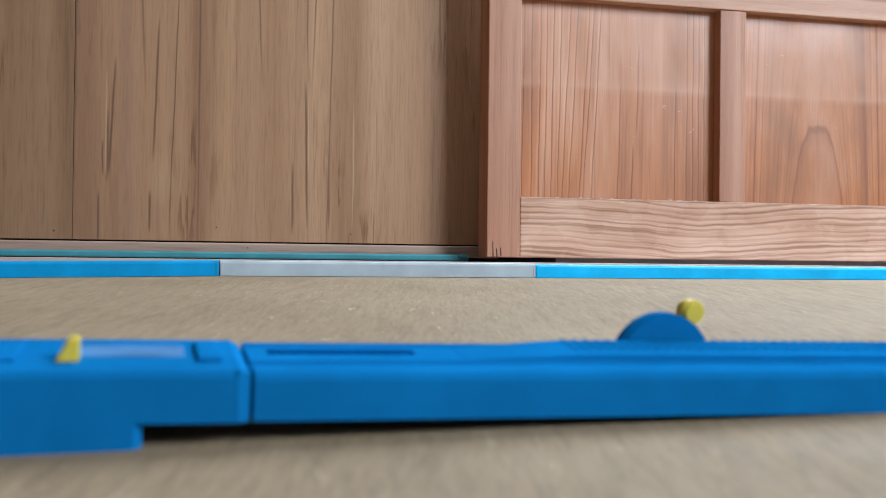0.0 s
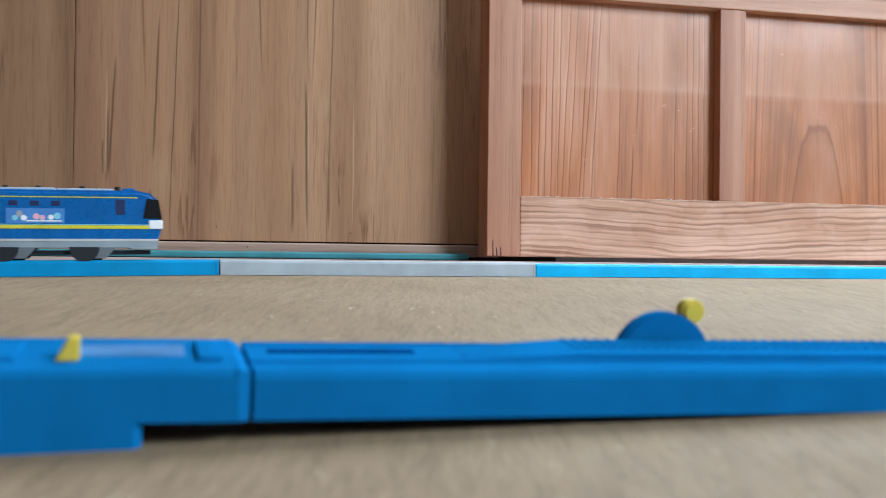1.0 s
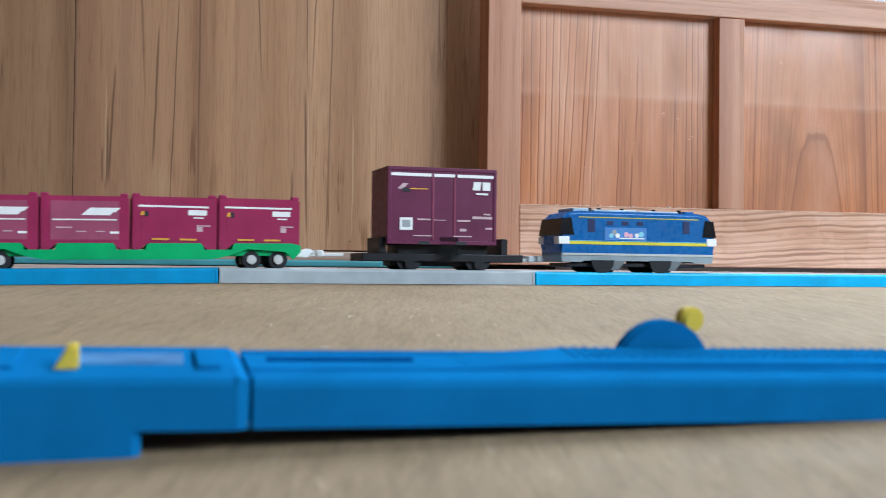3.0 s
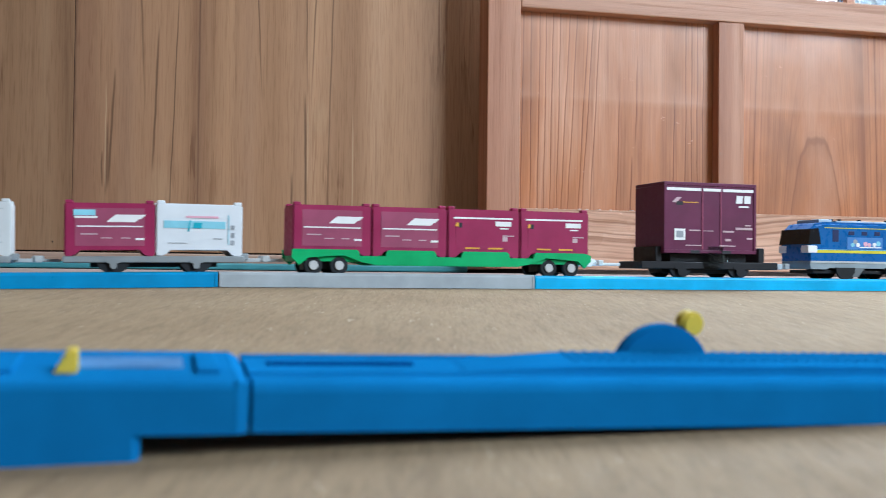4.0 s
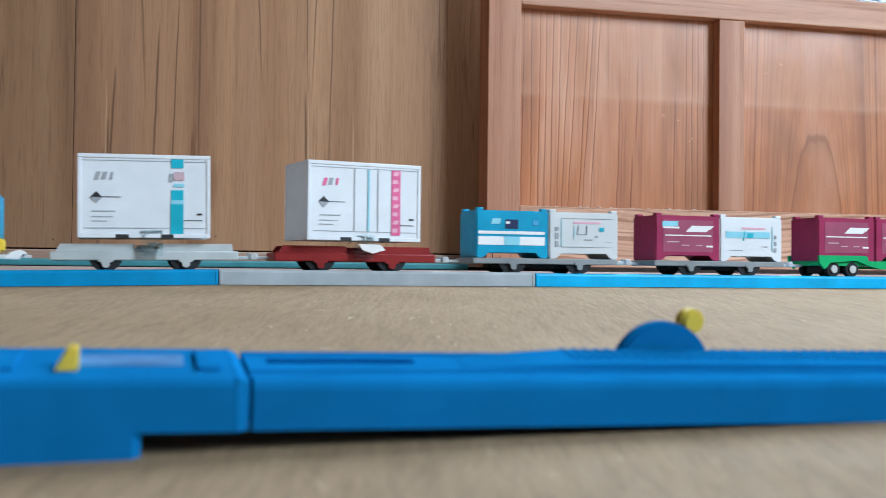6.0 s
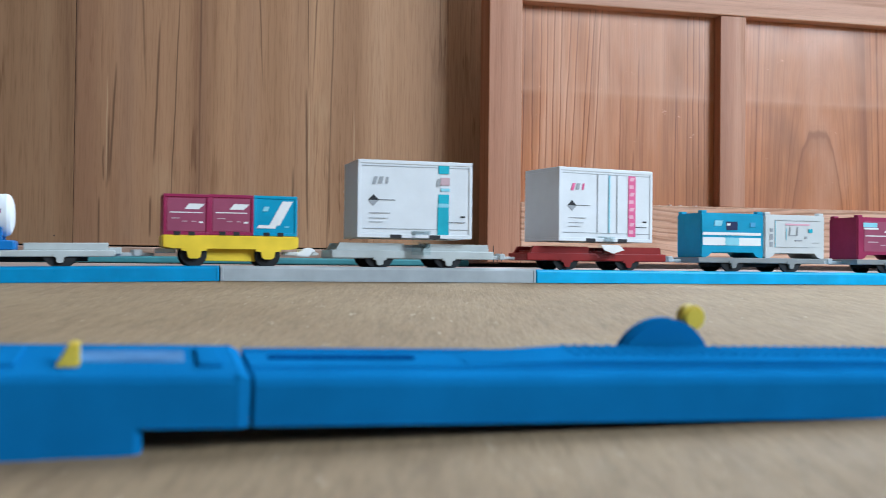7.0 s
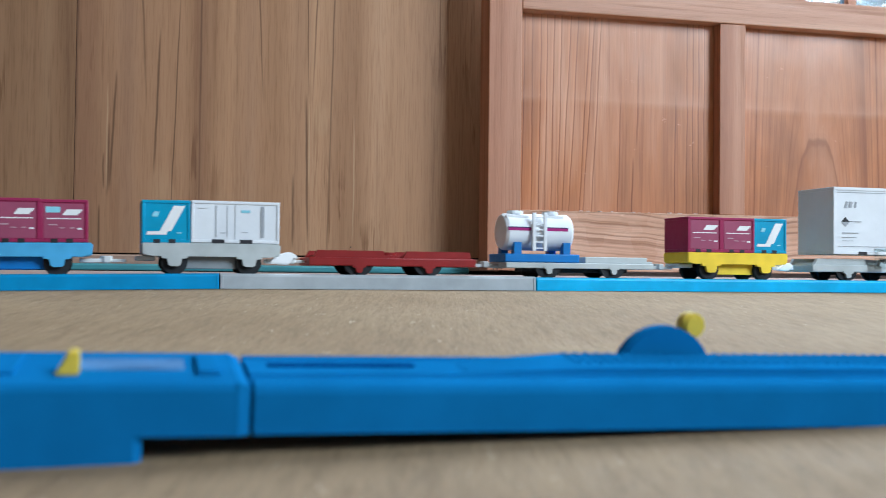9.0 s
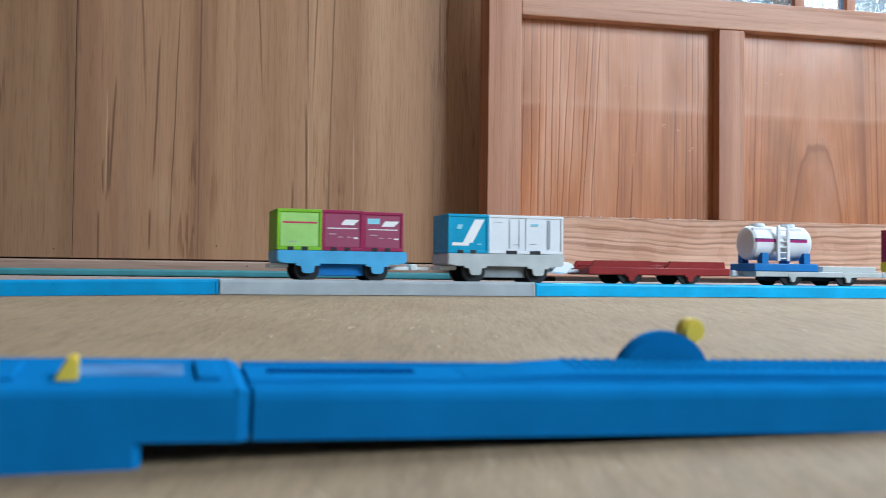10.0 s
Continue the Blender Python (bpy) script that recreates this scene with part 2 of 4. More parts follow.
def veneer(name, tone=1.0, lined=True):
    """Varnished veneer: broad soft upright bands, a few long dark lines, short cracks and fine pores."""
    m = material(name, (0.3, 0.18, 0.1), 0.4)
    n, l, b = nodes(m)
    b.inputs["Specular IOR Level"].default_value = 0.25
    bands = noise_at(m, coords(m, (1, 1, 0.03)), 19.0, 2.0, 0.5, 0.2)
    fine = noise_at(m, coords(m, (1, 1, 0.025), (0, 0, 0), (3.1, 0, 0.7)), 95.0, 5.0, 0.62, 0.5)
    crack = noise_at(m, coords(m, (1, 1, 0.06), (0, 0, 0), (1.7, 0, 2.2)), 170.0, 3.0, 0.6, 0.4)
    where = noise_at(m, coords(m, (1, 1, 0.35), (0, 0, 0), (5.2, 0, 0.4)), 11.0, 2.0)
    pore = noise_at(m, coords(m, (1, 1, 0.05)), 640.0, 3.0, 0.6)
    base = ramp(m, bands, [(p, tuple(tone * c for c in q)) for p, q in ((0.36, (0.325, 0.164, 0.084)), (0.46, (0.372, 0.194, 0.102)), (0.54, (0.41, 0.219, 0.118)), (0.66, (0.455, 0.256, 0.146)))])
    col = mix(m, 0.30, base, ramp(m, fine, [(0.34, (0.45, 0.36, 0.3)), (0.415, (0.86, 0.82, 0.78)), (0.5, (1, 1, 1)), (0.65, (1.12, 1.1, 1.06))]), "MULTIPLY")
    mask = ramp(m, where, [(0.57, (0, 0, 0)), (0.66, (0.7,) * 3)])
    col = mix(m, mask, col, mix(m, 1.0, col, ramp(m, crack, [(0.38, (0.45, 0.36, 0.28)), (0.44, (1, 1, 1)), (0.66, (1, 1, 1)), (0.74, (1.16, 1.15, 1.12))]), "MULTIPLY"))
    col = mix(m, 0.45, col, ramp(m, pore, [(0.32, (0.68, 0.62, 0.56)), (0.5, (1, 1, 1)), (0.68, (1.1, 1.1, 1.08))]), "MULTIPLY")
    # soft darker bands; the first, broad one paints the window light's fall-off to the left
    for x0, w, q in () if not lined else ((-0.450, 0.20, 0.52), (-0.361, 0.012, 0.40), (-0.398, 0.014, 0.24), (-0.287, 0.012, 0.30), (-0.241, 0.018, 0.34), (-0.187, 0.012, 0.18), (-0.421, 0.014, 0.40), (-0.470, 0.030, 0.30)):
        col = mix(m, ramp(m, strand(m, x0, w, -1.0, 3.0, 0.008), [(0.0, (0, 0, 0)), (1.0, (q,) * 3)]), col, (0.17, 0.075, 0.045))
    # long dark lines
    for x0, w, lo, hi, lean in () if not lined else ((-0.137, 0.0013, -0.1, 2.4, 0.018), (-0.1795, 0.0017, 0.04, 0.20, -0.02), (-0.1808, 0.0010, 0.19, 0.6, -0.01), (-0.1650, 0.0012, 0.18, 0.8, 0.03), (-0.3600, 0.0016, 0.17, 0.9, -0.05),
                                (-0.3318, 0.0016, 0.106, 0.26, 0.03), (-0.3369, 0.0016, 0.036, 0.080, 0.0), (-0.2893, 0.0014, -0.1, 2.4, 0.0), (-0.3870, 0.0014, 0.02, 0.078, 0.0), (-0.3745, 0.0016, 0.09, 0.215, 0.045),
                                (-0.2380, 0.0012, 0.18, 0.7, -0.05), (-0.3140, 0.0010, 0.03, 0.30, 0.03)):
        col = mix(m, ramp(m, strand(m, x0, w, lo, hi, 0.0025, lean), [(0.0, (0, 0, 0)), (0.5, (0.55,) * 3), (1.0, (0.85,) * 3)]), col, (0.10, 0.047, 0.025))
    for x0, w, lo, hi in () if not lined else ((-0.1934, 0.0020, 0.035, 0.115), (-0.3785, 0.0018, 0.085, 0.16), (-0.3830, 0.0014, 0.092, 0.13), (-0.4100, 0.0022, 0.02, 1.2)):
        col = mix(m, ramp(m, strand(m, x0, w, lo, hi, 0.005), [(0.0, (0, 0, 0)), (1.0, (0.8,) * 3)]), col, (0.10, 0.048, 0.027))
    for x0, w, lo, hi in () if not lined else ((-0.1772, 0.0011, 0.10, 0.19), (-0.3800, 0.0012, 0.09, 0.20), (-0.1300, 0.0012, 0.04, 0.18)):
        col = mix(m, ramp(m, strand(m, x0, w, lo, hi, 0.004), [(0.0, (0, 0, 0)), (1.0, (0.5,) * 3)]), col, (0.56, 0.37, 0.22))
    for x0, z0, r in () if not lined else ((-0.1650, 0.172, 0.010), (-0.327, 0.092, 0.014)):
        col = mix(m, ramp(m, knot(m, x0, z0, r), [(0.0, (0, 0, 0)), (0.4, (0.2,) * 3), (1.0, (0.34,) * 3)]), col, (0.47, 0.29, 0.165))
    l.new(col, b.inputs["Base Color"])
    l.new(ramp(m, bands, [(0.3, (0.52,) * 3), (0.7, (0.38,) * 3)]), b.inputs["Roughness"])
    bump(m, fine, 0.2, 0.0006)
    return m


def glass(name, frosted):
    m = material(name, (0.62, 0.72, 0.74) if frosted else (0.8, 0.9, 0.92), 0.18 if frosted else 0.0)
    n, l, b = nodes(m)
    b.inputs["Transmission Weight"].default_value = 1.0
    b.inputs["IOR"].default_value = 1.45
    if frosted:
        bump(m, noise_at(m, coords(m, (1, 1, 1)), 330.0, 1.0), 1.0, 0.004)
    return m


M = {
    "veneer": veneer("veneer_wood"),
    # darker left plank, its tone lowered further to paint the weaker light there
    "veneer_dark_dim": veneer("veneer_wood_dark_dim", 0.66, False),
    "cedar_straight": cedar_straight("cedar_straight_grain"),
    "cedar_arched": cedar_arched("cedar_arched_grain", 0.392, 0.168),
    "cedar_h": cedar_level("cedar_level_grain"),
    "cedar_top": wood("cedar_rail", (0.40, 0.185, 0.112), (0.50, 0.25, 0.155), (0.58, 0.32, 0.215), 60.0, 1.6, "X", 0.42, 0.35),
    "cedar_frame": wood("cedar_frame", (0.36, 0.148, 0.083), (0.44, 0.194, 0.113), (0.52, 0.26, 0.163), 40.0, 1.0, "Z", 0.45, 0.35),
    "cedar_pale": wood("cedar_worn_lit_edge", (0.46, 0.24, 0.145), (0.56, 0.32, 0.21), (0.64, 0.41, 0.29), 60.0, 4.0, "Z", 0.5, 0.3),
    "reveal_shade": wood("reveal_shade_wood", (0.09, 0.045, 0.03), (0.13, 0.065, 0.045), (0.17, 0.09, 0.06), 25.0, 1.0, "Z", 0.5, 0.4),
    "sill": wood("sill_wood", (0.24, 0.13, 0.09), (0.33, 0.19, 0.14), (0.42, 0.27, 0.2), 30.0, 1.5, "X", 0.5, 0.5),
    "sill_pale": wood("sill_pale", (0.42, 0.31, 0.27), (0.55, 0.42, 0.38), (0.66, 0.53, 0.49), 30.0, 1.5, "X", 0.5, 0.3),
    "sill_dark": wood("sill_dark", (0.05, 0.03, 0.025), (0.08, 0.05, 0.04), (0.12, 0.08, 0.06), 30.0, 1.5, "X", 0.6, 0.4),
    "frosted": glass("frosted_glass", True),
    "clear": glass("clear_glass", False),
    "plaster": wood("room_wall_clay", (0.24, 0.22, 0.21), (0.28, 0.26, 0.25), (0.32, 0.30, 0.285), 5.0, 5.0, "Z", 0.85, 0.1),
    "ceiling": wood("ceiling_boards", (0.2, 0.13, 0.08), (0.28, 0.19, 0.12), (0.34, 0.24, 0.16), 6.0, 0.3, "Y", 0.6, 0.4),
    "teal": plastic("teal_strip", (0.055, 0.235, 0.26), 0.5),
    "rail_blue": plastic("rail_blue", (0.0, 0.25, 0.51), 0.36),
    "rail_sky": plastic("rail_sky_blue", (0.0, 0.40, 0.72), 0.36),
    "rail_grey": plastic("rail_grey", (0.37, 0.40, 0.42), 0.42),
    "blue_near": plastic("lever_rail_blue", (0.004, 0.129, 0.328), 0.5, 0.06, 0.0),
    "blue_dark": plastic("slot_shade_blue", (0.001, 0.035, 0.14), 0.6, 0.06, 0.0),
    "label": plastic("worn_label", (0.07, 0.20, 0.40), 0.5, 0.25, 0.05),
    "yellow": plastic("yellow_plastic", (0.64, 0.46, 0.06), 0.4),
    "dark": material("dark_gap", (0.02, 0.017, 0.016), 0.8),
}


# ---- mesh helpers ----
def box(bm, x0, y0, z0, x1, y1, z1, bevel=0.0, seg=2):
    r = bmesh.ops.create_cube(bm, size=1.0, matrix=Matrix.Translation(((x0 + x1) / 2, (y0 + y1) / 2, (z0 + z1) / 2)) @ Matrix.Diagonal((x1 - x0, y1 - y0, z1 - z0, 1)))
    if bevel > 0:
        edges = list({e for v in r["verts"] for e in v.link_edges})
        bmesh.ops.bevel(bm, geom=edges, offset=bevel, segments=seg, affect="EDGES", profile=0.5)


def cyl(bm, p, axis, r, depth, seg=24, r2=None, bevel=0.0):
    turn = {"X": pose(0, 0, 0, 0, 90, 0), "Y": pose(0, 0, 0, 90, 0, 0), "Z": Matrix.Identity(4)}[axis]
    g = bmesh.ops.create_cone(bm, cap_ends=True, segments=seg, radius1=r, radius2=r if r2 is None else r2, depth=depth, matrix=Matrix.Translation(p) @ turn)
    if bevel > 0:
        edges = [e for e in {e for v in g["verts"] for e in v.link_edges} if len(e.link_faces) == 2 and any(len(f.verts) > 4 for f in e.link_faces)]
        bmesh.ops.bevel(bm, geom=edges, offset=bevel, segments=2, affect="EDGES")


def prism(bm, outline, y0, y1):
    """An (x, z) outline drawn out from y0 to y1."""
    a = [bm.verts.new((x, y0, z)) for x, z in outline]
    b = [bm.verts.new((x, y1, z)) for x, z in outline]
    n = len(a)
    bm.faces.new(a)
    bm.faces.new(b[::-1])
    for i in range(n):
        bm.faces.new((a[i], b[i], b[(i + 1) % n], a[(i + 1) % n]))


def prism_x(bm, outline, x0, x1):
    """A (y, z) outline drawn out from x0 to x1."""
    a = [bm.verts.new((x0, y, z)) for y, z in outline]
    b = [bm.verts.new((x1, y, z)) for y, z in outline]
    n = len(a)
    bm.faces.new(a[::-1])
    bm.faces.new(b)
    for i in range(n):
        bm.faces.new((a[i], a[(i + 1) % n], b[(i + 1) % n], b[i]))


def mesh_of(name, bm, mat, smooth=21.0):
    bmesh.ops.recalc_face_normals(bm, faces=bm.faces)
    me = bpy.data.meshes.new(name)
    for f in bm.faces:
        f.smooth = True
    for e in bm.edges:
        if len(e.link_faces) == 2 and e.calc_face_angle(0.0) > radians(smooth):
            e.smooth = False
    bm.to_mesh(me)
    bm.free()
    me.materials.append(mat)
    return me


def part(name, bm, mat, parent=None, label="", m=None):
    ob = new(name, mesh_of(name, bm, mat))
    if m is not None:
        ob.matrix_basis = m
    if parent is not None:
        ob.parent = parent
    if label:
        ob["label"] = label
    return ob


def structure(name, bm, mat, label, category, m=None):
    return tagged(part(name, bm, mat, None, "", m), label, category, kind="structure")


# ---- plan: the far track and the wall run almost side by side ----
TRACK_TURN = 17.9
TRACK = pose(-0.1410, 0.6782, 0.0, 0, 0, TRACK_TURN)      # x along the track, y to the wall, front edge at y = 0
RAIL = 0.2161
WALL = pose(0.0449, 1.1046, 0.0, 0, 0, 13.6)               # x along the wall from the door's edge, y = 0 at its face


SAG = 0.015                                                # slope by which the track sinks before the grey rail


def sag(u):
    return SAG * max(-0.5, min(0.0, u))


def ground_z(u, v):
    """Height of the floor: it sinks with the track on the left."""
    return floor_z(u, v) + sag(u) * max(0.0, min(1.0, 1.0 + v / 0.2))


def floor_z(u, v):
    """Height of the floor v metres behind the far track's front edge: level there, and falling gently towards the camera."""
    slope = 0.0597 - 0.043 * max(-0.3, min(0.4, u))
    if v > -0.01:
        return 0.0
    if v > -0.05:
        return -slope * (v + 0.01) ** 2 / 0.08
    return -slope * (-max(v, -0.9) - 0.03)


def floor():
    bm = bmesh.new()
    vs = [1.4, 0.4, 0.1, -0.01, -0.02, -0.03, -0.04, -0.05, -0.2, -0.45, -0.7, -0.88, -0.9, -1.5, -3.4]
    us = [-3.4 + 0.1 * i for i in range(69)]
    grid = [[bm.verts.new(TRACK @ Vector((u, v, ground_z(u, v)))) for u in us] for v in vs]
    for a, b in zip(grid, grid[1:]):
        for i in range(len(us) - 1):
            bm.faces.new((a[i], b[i], b[i + 1], a[i + 1]))
    m = material("worn_beige_floor", (0.4, 0.3, 0.19), 0.6)
    n, l, b = nodes(m)
    b.inputs["Specular IOR Level"].default_value = 0.12
    big = noise_at(m, coords(m, (1, 1, 1)), 7.0, 4.0)
    fib = noise_at(m, coords(m, (1.0, 0.1, 1.0)), 560.0, 5.0, 0.7)
    clump = noise_at(m, coords(m, (1.0, 0.14, 1.0), (0, 0, 0), (2.0, 1.0, 0)), 170.0, 4.0, 0.65)
    scuff = noise_at(m, coords(m, (1.0, 0.2, 1.0), (0, 0, 0), (7.0, 3.0, 0)), 210.0, 6.0, 0.75)
    col = ramp(m, big, [(0.3, (0.218, 0.147, 0.087)), (0.7, (0.272, 0.192, 0.118))])
    col = mix(m, 0.4, col, ramp(m, fib, [(0.34, (0.6, 0.57, 0.54)), (0.5, (1, 1, 1)), (0.68, (1.2, 1.2, 1.18))]), "MULTIPLY")
    col = mix(m, 0.45, col, ramp(m, clump, [(0.35, (0.74, 0.72, 0.7)), (0.5, (1, 1, 1)), (0.7, (1.15, 1.14, 1.12))]), "MULTIPLY")
    col = mix(m, ramp(m, scuff, [(0.61, (0, 0, 0)), (0.70, (0.55, 0.55, 0.55))]), col, (0.52, 0.44, 0.34))
    l.new(col, b.inputs["Base Color"])
    l.new(ramp(m, scuff, [(0.3, (0.7,) * 3), (0.7, (0.85,) * 3)]), b.inputs["Roughness"])
    bump(m, clump, 0.5, 0.0012)
    structure("floor", bm, m, "worn beige fibrous floor with pale scuffs", "floor")


floor()


def room():
    """Plain walls that close the place; the wall beside the track has a high window."""
    for name, x0, y0, x1, y1 in (("wall_left", -2.7, -2.4, -2.6, 1.9), ("wall_back", -2.7, -2.5, 2.5, -2.4), ("wall_right", 2.4, -2.4, 2.5, 1.9)):
        bm = bmesh.new()
        if name == "wall_right":
            box(bm, x0, y0, -0.2, x1, y1, 0.8)
            box(bm, x0, y0, 2.3, x1, y1, 2.4)
            box(bm, x0, y0, 0.8, x1, -1.7, 2.3)
            box(bm, x0, -0.3, 0.8, x1, y1, 2.3)
        else:
            box(bm, x0, y0, -0.2, x1, y1, 2.4)
        structure(name, bm, M["plaster"], "plain greyish plastered room wall", "wall")
    bm = bmesh.new()
    box(bm, -2.7, -2.5, 2.4, 2.5, 1.9, 2.45)
    structure("ceiling", bm, M["ceiling"], "plain boarded wooden ceiling", "ceiling")


room()


# ---- the far wall: veneer panel, sill, sliding door ----
def far_wall():
    for i, (x0, x1) in enumerate(((-2.75, -0.4112), (-0.4108, 0.10))):
        bm = bmesh.new()
        box(bm, x0, 0.062, 0.0288, x1, 0.080, 2.4, 0.0002, 1)
        structure("wall_panel_%d" % (i + 1), bm, M["veneer"] if i else M["veneer_dark_dim"], "brown wood-veneer wall panel with upright grain", "wall", WALL)
    for x, z in ((-0.1321, 0.0382), (-0.4284, 0.0373), (-0.2706, 0.0429), (-0.2394, 0.0225)):
        bm = bmesh.new()
        cyl(bm, (x, 0.0615 if z > 0.03 else 0.0557, z), "Y", 0.0007, 0.0012, 12)
        structure("nail", bm, M["dark"], "tiny dark nail head in the wood", "nail", WALL)
    # near-black sheet: shade of the gap under the panel, put in as colour
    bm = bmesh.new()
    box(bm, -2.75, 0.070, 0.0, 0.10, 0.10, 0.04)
    structure("gap_shade_backing", bm, M["dark"], "near-black backing that paints the shade in the gap at the panel's foot", "wall", WALL)
    bm = bmesh.new()
    box(bm, -2.75, 0.056, 0.0145, 0.03, 0.069, 0.0272, 0.0015)
    structure("baseboard", bm, M["sill"], "low reddish wooden strip under the veneer panel", "baseboard", WALL)
    bm = bmesh.new()
    box(bm, -2.75, 0.040, 0.0112, -0.008, 0.0555, 0.0180, 0.002)
    structure("threshold_strip", bm, M["teal"], "faded teal strip along the threshold", "trim", WALL)
    bm = bmesh.new()
    box(bm, -2.75, -0.045, -0.02, 2.6, 0.12, 0.0092, 0.001)
    structure("threshold", bm, M["sill_pale"], "pale worn wooden door threshold", "threshold", WALL)
    # no real recess: a dark strip paints the shade in the runner groove
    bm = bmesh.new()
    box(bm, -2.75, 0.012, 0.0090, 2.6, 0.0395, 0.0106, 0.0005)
    structure("groove_shade_strip", bm, M["sill_dark"], "dark strip painted as the shaded runner groove of the worn threshold", "threshold", WALL)
    bm = bmesh.new()
    box(bm, -2.75, -0.048, 0.0002, 2.6, -0.0452, 0.0106, 0.0006)
    structure("threshold_nosing", bm, M["sill_pale"], "pale pinkish front edge of the threshold", "threshold", WALL)
    bm = bmesh.new()
    box(bm, 0.10, 0.09, 0.0095, 2.6, 0.14, 0.30)
    structure("wall_behind_door", bm, M["plaster"], "low plain wall behind the sliding door", "wall", WALL)
    bm = bmesh.new()
    box(bm, 1.06, 0.034, 0.0095, 2.6, 0.089, 2.4)
    structure("wall_beside_door", bm, M["plaster"], "plain wall beside the sliding door", "wall", WALL)
    bm = bmesh.new()
    box(bm, 0.0, 0.036, 1.81, 1.06, 0.08, 2.4)
    structure("wall_over_door", bm, M["plaster"], "plain wall over the sliding door", "wall", WALL)


far_wall()


def sliding_door():
    door = tagged(new("sliding_door"), "reddish cedar sliding door with sunken panels and frosted glass", "door", kind="structure")
    door.matrix_basis = WALL
    z0, zr, zt, zu = 0.0155, 0.0785, 0.2885, 0.3205
    for x0, x1 in ((0.0, 0.036), (1.01, 1.05)):
        bm = bmesh.new()
        box(bm, x0, 0.0, z0, x1, 0.033, 1.80, 0.0012)
        part("stile", bm, M["cedar_frame"], door)
    for nm, a, b, lab in (("bottom_rail", z0, zr, "cedar rail with wavy level grain"), ("middle_rail", zt, zu, ""), ("top_rail", 1.74, 1.80, "")):
        bm = bmesh.new()
        box(bm, 0.0362, 0.001, a, 1.0098, 0.032, b, 0.0014)
        part(nm, bm, M["cedar_h"] if nm == "bottom_rail" else M["cedar_top"], door, lab)
    stops = (0.263, 0.510, 0.757)
    for x in stops:
        bm = bmesh.new()
        box(bm, x, 0.002, zr + 0.0002, x + 0.031, 0.031, zt - 0.0002, 0.001)
        part("muntin", bm, M["cedar_frame"], door)
    for x0, x1 in zip((0.0365,) + tuple(x + 0.0314 for x in stops), tuple(x - 0.0002 for x in stops) + (1.0095,)):
        bm = bmesh.new()
        box(bm, x0, 0.016, zr + 0.0003, x1, 0.024, zt - 0.0003)
        part("panel", bm, M["cedar_straight"] if x0 < 0.1 else M["cedar_arched"], door, "sunken cedar panel with dark grain lines")
    # panel edges and the rail's arris, worn pale, their caught light painted in too
    for x in (0.0368,) + tuple(x + 0.0317 for x in stops):
        bm = bmesh.new()
        box(bm, x, 0.0142, zr + 0.0006, x + 0.0034, 0.0158, zt - 0.0006, 0.0006)
        part("worn_lit_edge", bm, M["cedar_pale"], door, "pale worn edge with its highlight painted in")
    bm = bmesh.new()
    box(bm, 0.0364, 0.0006, zr - 0.0012, 1.0096, 0.014, zr + 0.0002, 0.0003)
    part("worn_lit_edge", bm, M["cedar_pale"], door, "pale worn edge with its highlight painted in")
    # chips, splits and splinters
    for x, za, zb, w in ((0.0065, 0.0160, 0.0330, 0.0009), (0.0105, 0.0160, 0.0250, 0.0012), (0.0150, 0.0165, 0.0260, 0.0010)):
        bm = bmesh.new()
        prism(bm, [(x, za), (x + w, za), (x + w * 0.4, zb), (x - w * 0.4, zb * 0.97)], -0.0003, 0.0006)
        part("split", bm, M["dark"], door, "dark split in the wood")
    for i in range(16):
        bm = bmesh.new()
        x = 0.05 + 0.012 * i + random.uniform(0, 0.008)
        box(bm, x, 0.004 + random.uniform(0, 0.008), zr - 0.0002, x + random.uniform(0.001, 0.004), 0.014, zr + random.uniform(0.0006, 0.0018), 0.0002)
        part("splinter", bm, M["sill_pale"], door)
    # glazing over the middle rail
    # the two deeper dark bars are added to paint shade in and behind the reveal
    for x0, x1, y0 in ((0.336, 0.358, 0.018), (0.358, 0.370, 0.006), (0.404, 0.424, 0.022), (0.424, 0.4346, 0.006), (0.72, 0.732, 0.006)):
        bm = bmesh.new()
        box(bm, x0, y0, zu + 0.0002, x1, y0 + 0.008, 1.7398, 0.0006)
        part("glazing_bar_or_shade", bm, M["reveal_shade"] if y0 > 0.01 else M["cedar_frame"], door)
    for x0, x1, kind in ((0.0364, 0.3578, "frosted"), (0.3702, 0.4238, "clear"), (0.4348, 0.7198, "frosted"), (0.7322, 1.0096, "frosted")):
        bm = bmesh.new()
        box(bm, x0, 0.0145, zu + 0.0003, x1, 0.0175, 1.7396)
        part("glass_pane", bm, M[kind], door, "frosted glass" if kind == "frosted" else "clear glass").visible_shadow = False


sliding_door()


# ---- far track ----
def rail_piece(kind, label, m, n=RAIL):
    """A straight toy rail: body with side rims and wheel grooves, raised middle strip, joint tongue."""
    height = 0.0092 if kind == "rail_sky" else 0.0097
    w, g = 0.038, 0.0085
    th = tagged(new("toy_rail"), label, "toy rail", "rails of the far track")
    th.matrix_basis = m
    bm = bmesh.new()
    prism_x(bm, [(0.0, 0.0), (0.0, height - 0.0018), (0.0005, height - 0.0006), (0.0016, height), (0.0036, height), (0.0042, g), (w - 0.0042, g), (w - 0.0036, height), (w - 0.0016, height), (w - 0.0005, height - 0.0006), (w, height - 0.0018), (w, 0.0)], 0.0003, n - 0.0003)
    part("body", bm, M[kind], th)
    bm = bmesh.new()
    box(bm, 0.001, 0.0098, g - 0.0004, n - 0.001, w - 0.0098, height, 0.0004)
    part("middle_strip", bm, M[kind], th)
